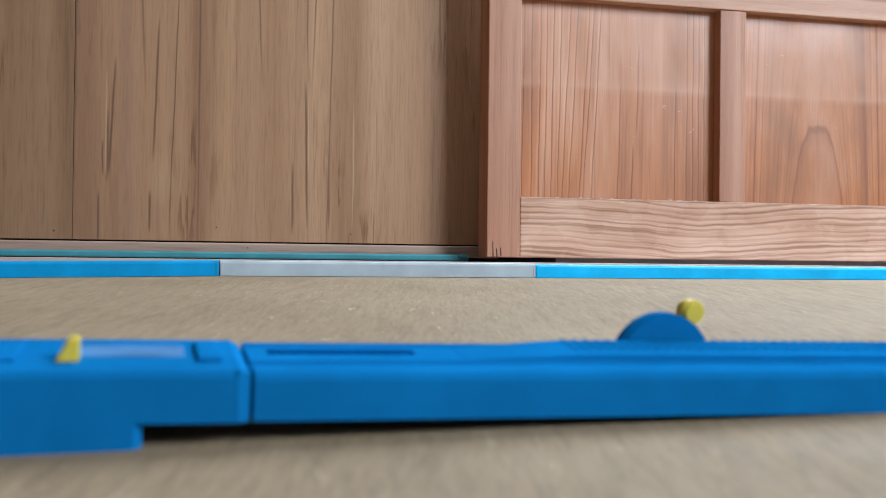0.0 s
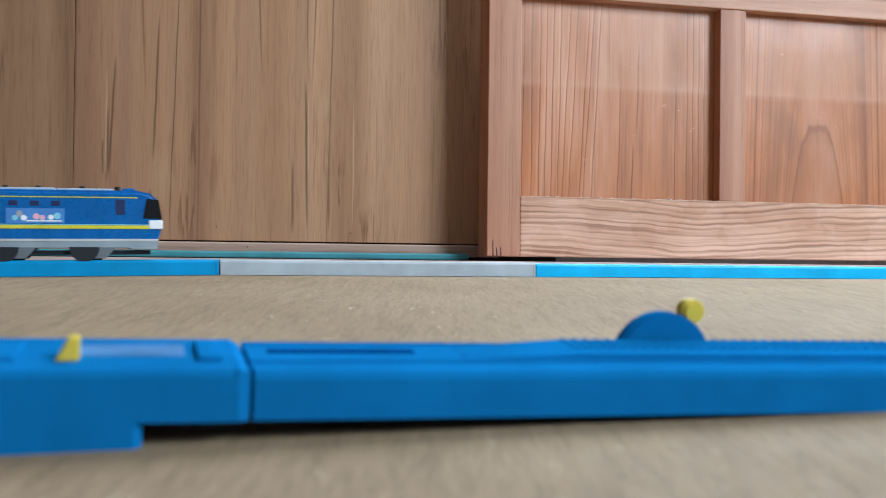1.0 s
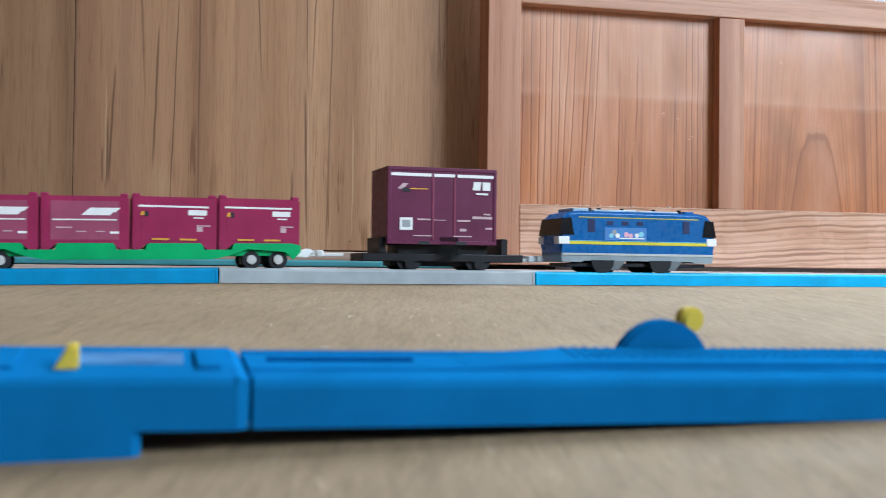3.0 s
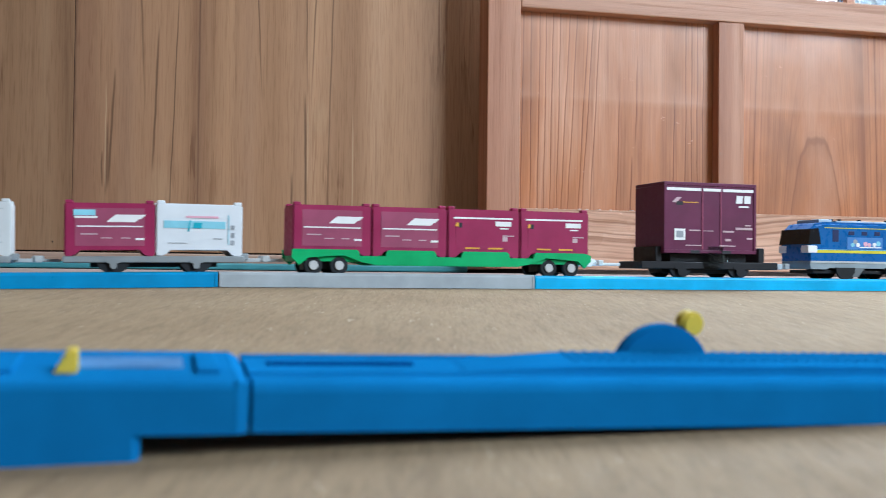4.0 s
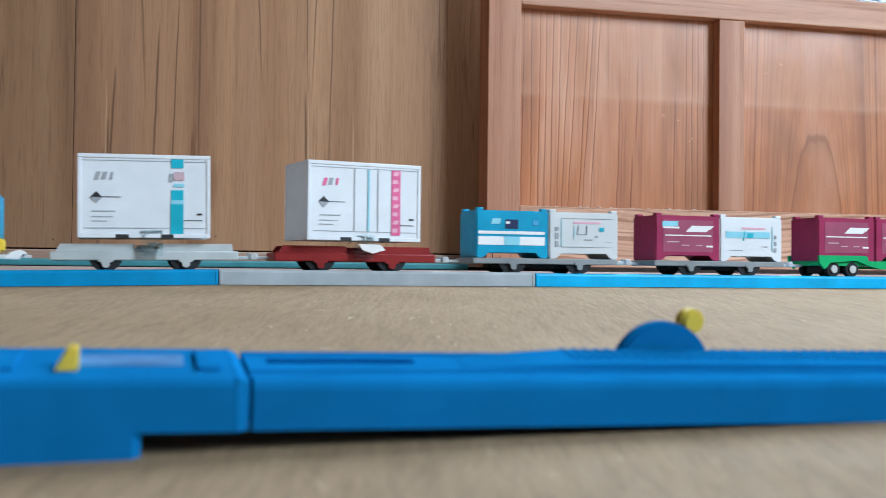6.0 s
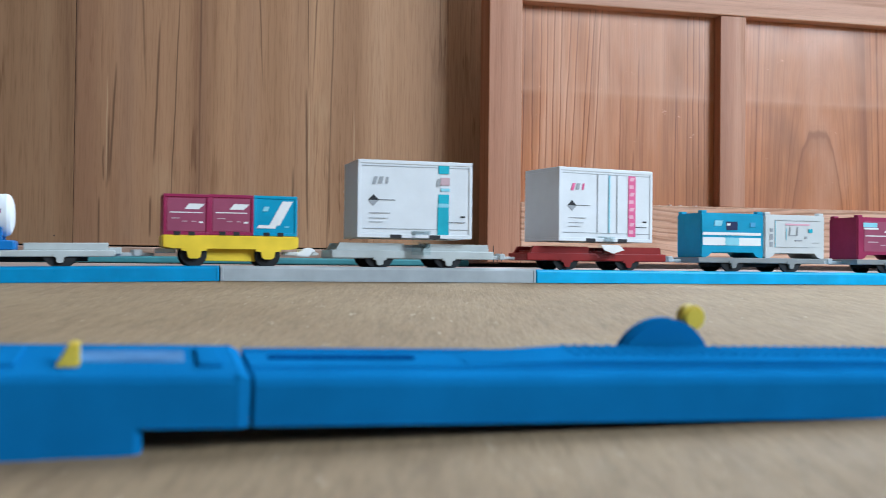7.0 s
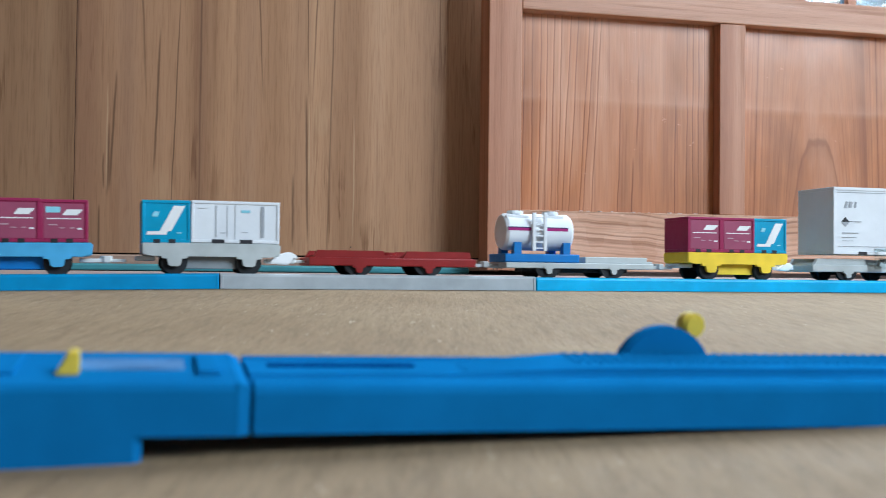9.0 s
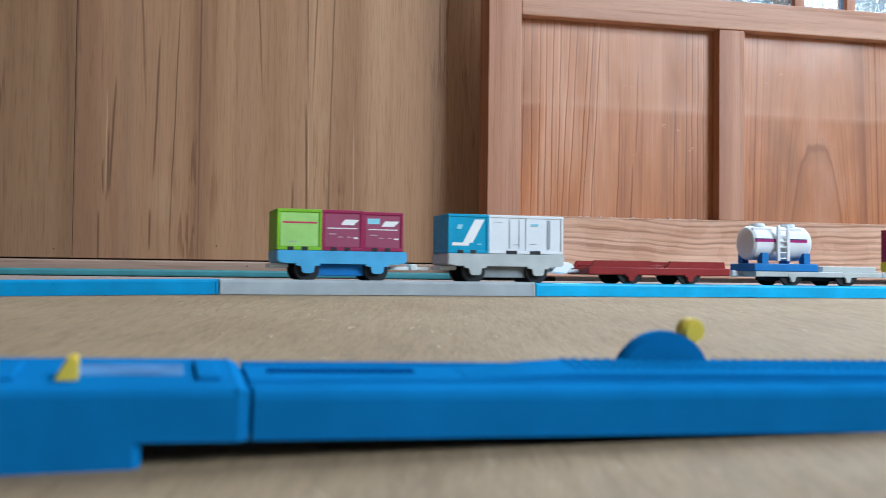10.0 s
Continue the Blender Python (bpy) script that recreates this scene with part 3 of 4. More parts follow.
    for x in (0.0006, n - 0.0022):
        bm = bmesh.new()
        box(bm, x, -0.0003, 0.0004, x + 0.0016, w + 0.0003, height - 0.0012, 0.0002)
        part("end_lip", bm, M[kind], th)
    bm = bmesh.new()
    box(bm, n - 0.001, 0.014, 0.002, n + 0.008, 0.024, g - 0.0006, 0.0008)
    part("joint_tongue", bm, M[kind], th)
    return th


def far_track():
    made = {}
    labels = {"rail_grey": "light grey plastic toy rail lying on the floor", "rail_blue": "blue plastic toy rail lying on the floor", "rail_sky": "long bright sky-blue plastic toy rail on the floor"}
    for i in list(range(-11, 2)) + [3, 5, 7, 9]:
        kind = "rail_grey" if i == 0 else "rail_blue" if i < 0 else "rail_sky"
        m = TRACK @ pose(i * RAIL, 0, 0.0003 + sag(i * RAIL), 0, -math.degrees(SAG) if -3 < i < 0 else 0)
        if kind in made:
            copy_thing(made[kind], m)
        else:
            made[kind] = rail_piece(kind, labels[kind], m, RAIL if i < 1 else 2 * RAIL)


far_track()

# ---- near track with levers ----
NEAR = pose(-0.0388, 0.2209, EYE[2] - 0.03345, 5.0, 0.84, 15.13)     # bottom front corner at the joint


def near_track():
    rail = tagged(new("lever_rail"), "blue plastic toy rail with toothed top and yellow-knobbed disc", "toy rail")
    rail.matrix_basis = NEAR
    h = 0.0103
    bm = bmesh.new()
    prism_x(bm, [(0, 0), (0, h - 0.0018), (0.0006, h - 0.0006), (0.0016, h), (0.0085, h), (0.0092, h - 0.0018), (0.0125, h - 0.0018), (0.0132, h), (0.0310, h), (0.0318, h - 0.0016), (0.0345, h - 0.0016), (0.0352, h), (0.0374, h), (0.038, h - 0.001), (0.038, 0)], 0.0002, 0.23)
    part("body", bm, M["blue_near"], rail)
    # thin dark plate on the top face; its colour paints the recess's shade
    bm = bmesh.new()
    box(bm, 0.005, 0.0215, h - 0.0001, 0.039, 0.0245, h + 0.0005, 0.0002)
    part("slot_shade", bm, M["blue_dark"], rail, "dark blue strip painted as the shade in a narrow recess")
    bm = bmesh.new()
    rise = [(0.050, 0.0, 0.0), (0.060, 0.0004, 0.0010), (0.078, 0.0011, 0.0022), (0.228, 0.0011, 0.0022)]      # x, front and back height
    rings = [[bm.verts.new(p) for p in ((x, 0.0145, h - 0.0003), (x, 0.0145, h + a), (x, 0.0155, h + a + 0.0002), (x, 0.0300, h + b), (x, 0.0300, h - 0.0003))] for x, a, b in rise]
    for p, q in zip(rings, rings[1:]):
        for k in range(5):
            bm.faces.new((p[k], p[(k + 1) % 5], q[(k + 1) % 5], q[k]))
    bm.faces.new(rings[0])
    bm.faces.new(rings[-1])
    part("ramp", bm, M["blue_near"], rail)
    for k in range(49):                               # climbing ribs across the sloping top
        bm = bmesh.new()
        x = 0.078 + 0.0030 * k
        prism(bm, [(x, 0.0), (x + 0.0019, 0.0), (x + 0.0013, 0.0004), (x + 0.0006, 0.0004)], 0.0195, 0.0300)
        for v in bm.verts:
            v.co.z += h + 0.0012 + 0.0009 * (v.co.y - 0.0155) / 0.0145
        part("rib", bm, M["blue_near"], rail)
    bm = bmesh.new()
    cyl(bm, (0.1085, 0.0345, h - 0.0048), "Y", 0.0138, 0.0045, 56, None, 0.0008)
    part("disc", bm, M["blue_near"], rail)
    bm = bmesh.new()
    cyl(bm, (0.1184, 0.0385, h + 0.0087), "Y", 0.0033, 0.005, 28, None, 0.0008)
    part("knob", bm, M["yellow"], rail, "yellow knob")
    stop = tagged(new("stop_rail"), "thick blue plastic stop rail with a small yellow lever", "toy rail")
    stop.matrix_basis = NEAR
    bm = bmesh.new()
    prism_x(bm, [(-0.001, 0), (-0.001, h - 0.0010), (-0.0003, h + 0.0002), (0.001, h + 0.0006), (0.037, h + 0.0006), (0.038, h - 0.001), (0.038, 0)], -0.16, -0.0033)
    part("body", bm, M["blue_near"], stop)
    bm = bmesh.new()
    box(bm, -0.16, -0.00105, -0.0086, -0.0218, 0.037, 0.0002)
    bmesh.ops.bevel(bm, geom=[e for e in bm.edges if all(v.co.x > -0.1 and v.co.y < 0.0 for v in e.verts)], offset=0.0017, segments=1, affect="EDGES")
    part("foot", bm, M["blue_near"], stop)
    bm = bmesh.new()
    prism(bm, [(-0.0394, h + 0.0004), (-0.0346, h + 0.0004), (-0.0346, h + 0.0054), (-0.0366, h + 0.0054)], 0.0075, 0.0130)
    bmesh.ops.bevel(bm, geom=list(bm.edges), offset=0.0004, segments=2, affect="EDGES")
    part("lever", bm, M["yellow"], stop, "yellow lever")
    bm = bmesh.new()
    box(bm, -0.0355, 0.014, h + 0.0005, -0.0135, 0.027, h + 0.0009, 0.0002)
    part("label_plate", bm, M["label"], stop, "pale worn label")
    for x0, x1 in ((-0.0560, -0.0470), (-0.0110, -0.0060)):
        bm = bmesh.new()
        box(bm, x0, 0.008, h + 0.0005, x1, 0.030, h + 0.0016, 0.0004)
        part("raised_plate", bm, M["blue_near"], stop)
    bm = bmesh.new()
    box(bm, -0.0032, -0.00105, 0.0, -0.0006, 0.0381, h + 0.00065)
    for v in bm.verts:                                # the end slopes back on all sides
        if v.co.x > -0.002:
            v.co.y += 0.0015 if v.co.y < 0.02 else -0.0015
            v.co.z -= 0.0011 if v.co.z > 0.005 else 0.0
    part("end_lip", bm, M["blue_near"], stop)


near_track()

# ---- the train: x runs forward, y to the wall, z = 0 where the wheels stand ----
# way of the train along the track, every half second
RUN = [0.0, 0.092, 0.185, 0.2823, 0.378, 0.4811, 0.5799, 0.6802, 0.7861, 0.8853, 0.9908, 1.0864, 1.1905, 1.2826, 1.3684, 1.4558, 1.5522, 1.6483, 1.7398, 1.8406, 1.9396]
CARS = []                                             # (thing, place along the train, its own turn)
WHEELS = []                                           # (wheelset, place on its wagon, radius)
P = {
    "loco": plastic("loco_blue", (0.004, 0.105, 0.325), 0.3),
    "loco_panel": plastic("loco_panel_blue", (0.07, 0.22, 0.52), 0.4),
    "loco_roof": plastic("loco_roof_grey", (0.36, 0.45, 0.52), 0.45),
    "skirt": plastic("skirt_grey", (0.25, 0.30, 0.33), 0.45),
    "bogie": plastic("bogie_dark_grey", (0.13, 0.145, 0.155), 0.5),
    "glass": plastic("dark_window", (0.012, 0.012, 0.014), 0.16),
    "black": plastic("black_plastic", (0.014, 0.014, 0.017), 0.45),
    "wheel": plastic("wheel_grey_black", (0.026, 0.028, 0.031), 0.6, 0.08, 0.08),
    "hub": plastic("hub_silver", (0.52, 0.52, 0.52), 0.35),
    "grey": plastic("wagon_grey", (0.24, 0.26, 0.27), 0.5),
    "pale": plastic("wagon_pale_grey", (0.44, 0.47, 0.47), 0.5),
    "red": plastic("wagon_red", (0.245, 0.018, 0.018), 0.42),
    "green": plastic("wagon_green", (0.0, 0.36, 0.12), 0.4),
    "yellow": plastic("wagon_yellow", (0.82, 0.57, 0.05), 0.4),
    "ltblue": plastic("wagon_light_blue", (0.07, 0.36, 0.62), 0.42),
    "purple": plastic("container_purple", (0.125, 0.024, 0.062), 0.38),
    "maroon": plastic("container_maroon", (0.31, 0.024, 0.085), 0.4),
    "maroon_face": plastic("container_maroon_face", (0.32, 0.07, 0.13), 0.5),
    "cblue": plastic("container_blue", (0.0, 0.30, 0.50), 0.4),
    "white": plastic("container_white", (0.68, 0.705, 0.74), 0.4, 0.03),
    "cream": plastic("container_cream", (0.58, 0.60, 0.61), 0.4, 0.03),
    "lime": plastic("container_lime", (0.20, 0.46, 0.03), 0.42),
    "lime_face": plastic("container_lime_face", (0.34, 0.62, 0.18), 0.5),
    "hook": plastic("hook_white", (0.62, 0.62, 0.60), 0.4),
    "hook_grey": plastic("hook_grey", (0.40, 0.41, 0.41), 0.45),
    "frame_blue": plastic("tank_frame_blue", (0.006, 0.16, 0.46), 0.4),
    "ink_white": plastic("ink_white", (0.78, 0.78, 0.78), 0.5, 0.04),
    "ink_pale": plastic("ink_pale_pink", (0.55, 0.38, 0.42), 0.5),
    "ink_orange": plastic("ink_orange", (0.75, 0.36, 0.06), 0.5),
    "ink_yellow": plastic("ink_yellow", (0.62, 0.55, 0.05), 0.45),
    "ink_dark": plastic("ink_dark", (0.03, 0.03, 0.035), 0.5),
    "ink_grey": plastic("ink_grey", (0.33, 0.35, 0.38), 0.5),
    "ink_pink": plastic("ink_pink", (0.72, 0.13, 0.29), 0.5),
    "ink_rose": plastic("ink_pale_rose", (0.78, 0.42, 0.52), 0.5),
    "ink_teal": plastic("ink_teal", (0.01, 0.40, 0.52), 0.5),
    "ink_sky": plastic("ink_sky", (0.25, 0.60, 0.72), 0.5),
    "ink_red": plastic("ink_red", (0.55, 0.03, 0.10), 0.5),
    "ink_magenta": plastic("ink_magenta", (0.34, 0.015, 0.15), 0.5),
    "tape": glass("clear_tape", False),
    "ink_navy": plastic("ink_navy", (0.02, 0.03, 0.09), 0.4),
}


def thing(name, label, category, group, place, turn=0.0):
    th = tagged(new(name), label, category, group)
    CARS.append((th, place, turn))
    return th


def slab(name, parent, mat, x0, y0, z0, x1, y1, z1, bevel=0.0005, label=""):
    bm = bmesh.new()
    box(bm, x0, y0, z0, x1, y1, z1, min(bevel, 0.45 * min(x1 - x0, y1 - y0, z1 - z0)))
    return part(name, bm, P[mat], parent, label)


def mark(name, parent, mat, x0, z0, x1, z1, y, lean=0.0, label=""):
    """A printed mark on a front face at depth y, a hair proud of it; lean shifts its top forward."""
    bm = bmesh.new()
    prism(bm, [(x0, z0), (x1, z0), (x1 + lean, z1), (x0 + lean, z1)], y - 0.00022, y + 0.0001)
    return part(name, bm, P[mat], parent, label)


def wheelset(parent, x, r, gauge=0.0125, width=0.0048, hub=None):
    bm = bmesh.new()
    for y in (-gauge, gauge):
        cyl(bm, (0, y, 0), "Y", r, width, 28, None, 0.0005)
        cyl(bm, (0, y * 1.02, 0), "Y", r * 0.55, width + 0.0008, 20)
    cyl(bm, (0, 0, 0), "Y", 0.0012, 2 * gauge, 10)
    ob = part("wheelset", bm, P["wheel"], parent, "", pose(x, 0, r))
    if hub:
        for y in (-gauge - width / 2 - 0.0006, gauge + width / 2 + 0.0006):
            bm = bmesh.new()
            cyl(bm, (0, y, 0), "Y", r * 0.5, 0.0012, 18, None, 0.0003)
            part("hub", bm, P[hub], ob, "silver hub")
    WHEELS.append((ob, x, r))


def hook(parent, x, reach, mat="hook_grey", z=0.0085):
    """A coupling: bar, hook ring and upright peg, reaching forward from x."""
    bm = bmesh.new()
    box(bm, x - 0.004, -0.003, z - 0.0012, x + reach * 0.45, 0.003, z + 0.0012, 0.0005)
    box(bm, x + reach * 0.4, -0.0022, z - 0.001, x + reach, 0.0022, z + 0.001, 0.0005)
    cyl(bm, (x + reach * 0.5, 0, z + 0.0012), "Z", 0.0045, 0.0036, 18, 0.0036, 0.0004)
    box(bm, x + reach * 0.5 - 0.0018, -0.0046, z - 0.0014, x + reach * 0.5 + 0.0026, -0.0026, z + 0.0030, 0.0008)
    part("coupling_hook", bm, P[mat], parent)


def axle_box(parent, mat, x, z0, z1, w, y=-0.0172):
    for s in (1, -1):
        bm = bmesh.new()
        prism(bm, [(x - w / 2, z1), (x - w / 2, z1 - 0.0015), (x - w * 0.28, z1 - 0.002), (x - w * 0.24, z0 + 0.001), (x - w * 0.14, z0), (x + w * 0.14, z0), (x + w * 0.24, z0 + 0.001),
                   (x + w * 0.28, z1 - 0.002), (x + w / 2, z1 - 0.0015), (x + w / 2, z1)], s * y - 0.0013, s * y + 0.0013)
        part("axle_box", bm, P[mat], parent)


def locomotive():
    th = thing("toy_locomotive", "blue plastic toy electric locomotive with yellow stripe and grey skirt", "toy train", "toy train", -0.2829)
    half = [(0.0604, 0.0140), (0.0624, 0.0195), (0.0624, 0.0262), (0.0600, 0.0385), (0.0555, 0.0425), (0.0480, 0.0440)]
    bm = bmesh.new()
    prism(bm, half + [(-x, z) for x, z in half[::-1]], -0.018, 0.018)
    bmesh.ops.bevel(bm, geom=[e for e in bm.edges if abs(e.verts[0].co.y - e.verts[1].co.y) < 1e-6 and (e.verts[0].co.z > 0.02 or e.verts[1].co.z > 0.02)], offset=0.0022, segments=3, affect="EDGES")
    part("body", bm, P["loco"], th)
    for s in (1, -1):
        bm = bmesh.new()
        prism(bm, [(s * x, z) for x, z in ((0.0629, 0.0268), (0.0606, 0.0384), (0.0535, 0.0390), (0.0512, 0.0268))], -0.01825, 0.01825)
        part("windscreen", bm, P["glass"], th, "dark wrap-round windscreen")
        for y in (-1, 1):
            bm = bmesh.new()
            x0, x1 = sorted((s * 0.0548, s * 0.0632))
            y0, y1 = sorted((y * 0.0186, y * 0.0095))
            box(bm, x0, y0, 0.0202, x1, y1, 0.0258, 0.0007)
            part("headlight", bm, P["ink_white"], th, "white headlight block")
            slab("cab_slot", th, "ink_navy", s * 0.038 - 0.0028, y * 0.0180 - 0.0003, 0.0290, s * 0.038 + 0.0028, y * 0.0180 + 0.0003, 0.0382, 0.0001)
    for x in (-0.0235, -0.0115, 0.0005):
        slab("vent", th, "ink_navy", x - 0.0026, -0.0183, 0.0342, x + 0.0026, -0.0175, 0.0372, 0.0002)
    # side stripes
    for y in (-0.0181, 0.0181):
        for nm, mt, z0, z1, xx in (("stripe", "ink_yellow", 0.0203, 0.0224, 0.0560), ("pinstripe", "ink_sky", 0.0226, 0.0230, 0.0560), ("upper_stripe", "ink_yellow", 0.0392, 0.0398, 0.0480)):
            slab(nm, th, mt, -xx, y - 0.00025, z0, xx, y + 0.00025, z1, 0.0001)
    # pale picture panel with soft shapes
    mark("picture_panel", th, "loco_panel", -0.0275, 0.0236, 0.0055, 0.0326, -0.0180)
    for x, z, r, mt in ((-0.0200, 0.0292, 0.0019, "ink_grey"), (-0.0225, 0.0268, 0.0016, "ink_sky"), (-0.0175, 0.0268, 0.0017, "ink_white"), (-0.0105, 0.0276, 0.0019, "ink_rose"), (-0.0070, 0.0270, 0.0016, "ink_rose"), (-0.0022, 0.0272, 0.0016, "ink_white"), (0.0014, 0.0280, 0.0020, "ink_sky")):
        bm = bmesh.new()
        cyl(bm, (x, -0.01822, z), "Y", r, 0.0004, 18)
        part("picture_spot", bm, P[mt], th)
    mark("picture_line", th, "ink_white", -0.016, 0.0246, 0.004, 0.0254, -0.01805)
    # skirt, bogies, roof gear
    bm = bmesh.new()
    prism(bm, [(-0.0598, 0.0078), (-0.045, 0.0078), (-0.043, 0.0088), (0.043, 0.0088), (0.045, 0.0078), (0.0598, 0.0078), (0.0606, 0.0108), (0.0606, 0.0139), (-0.0606, 0.0139), (-0.0606, 0.0108)], -0.0176, 0.0176)
    part("skirt", bm, P["skirt"], th, "light grey skirt")
    slab("skirt_ledge", th, "pale", -0.0606, -0.0182, 0.0124, 0.0606, 0.0182, 0.0142, 0.0004)
    for x in (-0.023, 0.023):
        for y in (-0.0166, 0.0166):
            bm = bmesh.new()
            prism(bm, [(x - 0.0115, 0.0090), (x - 0.0045, 0.0022), (x + 0.0065, 0.0022), (x + 0.0125, 0.0090)], y - 0.001, y + 0.001)
            part("bogie_side", bm, P["bogie"], th, "dark grey bogie side")
        wheel_frame(th, x - 0.006, 0.0088, 0.0092, 0.0178)
        wheelset(th, x, 0.0072)
    slab("underframe", th, "black", -0.056, -0.0145, 0.0045, 0.056, 0.0145, 0.0072)
    for x0, x1, h, mt in ((-0.050, -0.038, 0.0022, "loco_roof"), (-0.034, 0.000, 0.0014, "loco_roof"), (0.001, 0.034, 0.0012, "loco_roof"), (0.039, 0.047, 0.0016, "loco")):
        slab("roof_cover", th, mt, x0, -0.0135, 0.0436, x1, 0.0135, 0.0440 + h, 0.0005)
    for x in (-0.036, -0.0285, -0.010, 0.0155, 0.0365):
        bm = bmesh.new()
        cyl(bm, (x, -0.010, 0.0452), "Z", 0.0016, 0.0028, 12)
        part("insulator", bm, P["black"], th)
    hook(th, -0.064 - 0.001, -0.014, "hook_grey", 0.0088)


def wheel_frame(parent, x, r, top, y=0.0152):
    """Dark half-round frames that hide the wheels behind the axle boxes."""
    for s in (1, -1):
        bm = bmesh.new()
        arc = [radians(a) for a in range(200, 341, 14)]
        prism(bm, [(x - r, top)] + [(x + r * math.cos(a), max(0.0005, r + r * math.sin(a))) for a in arc] + [(x + r, top)], s * y - 0.0009, s * y + 0.0009)
        part("wheel_frame", bm, P["wheel"], parent, "dark grey wheel frame")


def flat_wagon(label, mat, place, length, gap, hookmat="hook_grey", z=0.0):
    """Low flat wagon with plain deck, axle boxes and half-hidden wheels."""
    th = thing("toy_flat_wagon", label, "toy wagon", "toy train", place)
    h = length / 2
    slab("deck", th, mat, -h, -0.0178, 0.0070, h, 0.0178, 0.0110, 0.0007)
    slab("sole_bar", th, "wheel", -h + 0.016, -0.0075, 0.0042, h - 0.016, 0.0075, 0.0072, 0.0006)
    for x in (-0.025, 0.025):
        axle_box(th, mat, x, 0.0032, 0.0085, 0.0080)
        wheel_frame(th, x, 0.0106, 0.0072)
        wheelset(th, x, 0.0053, 0.0130, 0.0056)
    slab("end_block", th, mat, h - 0.004, -0.008, 0.0085, h + 0.004, 0.008, 0.0128, 0.0007)
    hook(th, h + 0.002, gap, hookmat)
    return th


def deck_wagon(label, mat, place, length, gap):
    """Wagon with a raised trough deck (for the tall containers, or empty)."""
    th = thing("toy_flat_wagon", label, "toy wagon", "toy train", place)
    h = length / 2
    slab("deck", th, mat, -h, -0.0180, 0.0070, h, 0.0180, 0.0125, 0.0008)
    for s in (-1, 1):
        for x0, x1 in ((-h + 0.003, -0.006), (0.006, h - 0.003)):
            bm = bmesh.new()
            prism(bm, [(x0, 0.0124), (x1, 0.0124), (x1 - 0.001, 0.0172), (x0 + 0.003, 0.0172)], s * 0.0145 - 0.0016, s * 0.0145 + 0.0016)
            part("side_ledge", bm, P[mat], th)
    slab("deck_floor", th, mat, -h + 0.006, -0.0125, 0.0124, h - 0.006, 0.0125, 0.0142, 0.0004)
    bm = bmesh.new()
    cyl(bm, (0, 0, 0.0150), "Z", 0.0055, 0.003, 20, None, 0.0005)
    part("load_peg", bm, P[mat], th)
    for x in (-0.024, 0.024):
        axle_box(th, mat, x, 0.0026, 0.0078, 0.0090)
        wheel_frame(th, x, 0.0104, 0.0072)
        wheelset(th, x, 0.0060, 0.0130, 0.0056)
    hook(th, h, gap, "hook_grey")
    return th


def box_wagon(label, mat, place, length, gap, hookmat, under):
    """Short high wagon: deep body, bracket axle boxes, large wheels."""
    th = thing("toy_box_wagon", label, "toy wagon", "toy train", place)
    h = length / 2
    bm = bmesh.new()
    prism(bm, [(-h, 0.0203), (-h + 0.0004, 0.0125), (-h + 0.006, 0.0118), (h - 0.006, 0.0118), (h - 0.0004, 0.0125), (h, 0.0203)], -0.0178, 0.0178)
    bmesh.ops.bevel(bm, geom=list(bm.edges), offset=0.0008, segments=2, affect="EDGES")
    part("body", bm, P[mat], th)
    slab("underframe", th, under, -0.016, -0.0120, 0.0040, 0.016, 0.0120, 0.0119, 0.0006)
    for x in (-0.0232, 0.0232):
        axle_box(th, mat, x, 0.0055, 0.0121, 0.016)
        wheelset(th, x, 0.0082)
    slab("end_beam", th, "ink_white" if mat == "ltblue" else hookmat, -h - 0.003, -0.010, 0.0088, -h + 0.009, 0.010, 0.0118, 0.0008)
    hook(th, h - 0.004, gap, hookmat, 0.0095)
    return th


def container_shell(th, mat, L, W, z0, z1, style, face=None):
    h, w = L / 2, W / 2
    if style == "legs":                               # end frames with feet and top knobs
        bm = bmesh.new()
        f = 0.010
        prism(bm, [(-h, z0), (-h + 0.0055, z0), (-h + f, z0 + 0.0045), (h - f, z0 + 0.0045), (h - 0.0055, z0), (h, z0), (h, z1), (-h, z1)], -w, w)
        bmesh.ops.bevel(bm, geom=[e for e in bm.edges if e.calc_length() > 0.02], offset=0.0009, segments=2, affect="EDGES")
        part("shell", bm, P[mat], th)
        for x in (-h + 0.003, h - 0.003):
            for y in (-w + 0.003, w - 0.003):
                slab("corner_knob", th, mat, x - 0.0024, y - 0.0024, z1 - 0.0003, x + 0.0024, y + 0.0024, z1 + 0.0018, 0.0005)
        if face:
            mark("side_panel", th, face, -h + 0.0062, z0 + 0.0062, h - 0.0062, z1 - 0.0032, -w)
    else:
        bm = bmesh.new()
        box(bm, -h, -w, z0 + 0.0008, h, w, z1, 0.0006)
        part("shell", bm, P[mat], th)
        r = 0.0016 if style == "small" else 0.0021
        for nm, a in (("top_rim", (-h - 0.0002, z1 - r, h + 0.0002, z1 + 0.0003)), ("bottom_rim", (-h - 0.0002, z0, h + 0.0002, z0 + r * 1.2)),
                      ("corner_post", (-h - 0.0002, z0 + r * 1.2, -h + r, z1 - r)), ("corner_post", (h - r, z0 + r * 1.2, h + 0.0002, z1 - r))):
            slab(nm, th, mat, a[0], -w - 0.0007, a[1], a[2], w + 0.0007, a[3], 0.0003)
        if face:
            mark("side_panel", th, face, -h + r + 0.0006, z0 + r * 1.2 + 0.0006, h - r - 0.0006, z1 - r - 0.0006, -w)
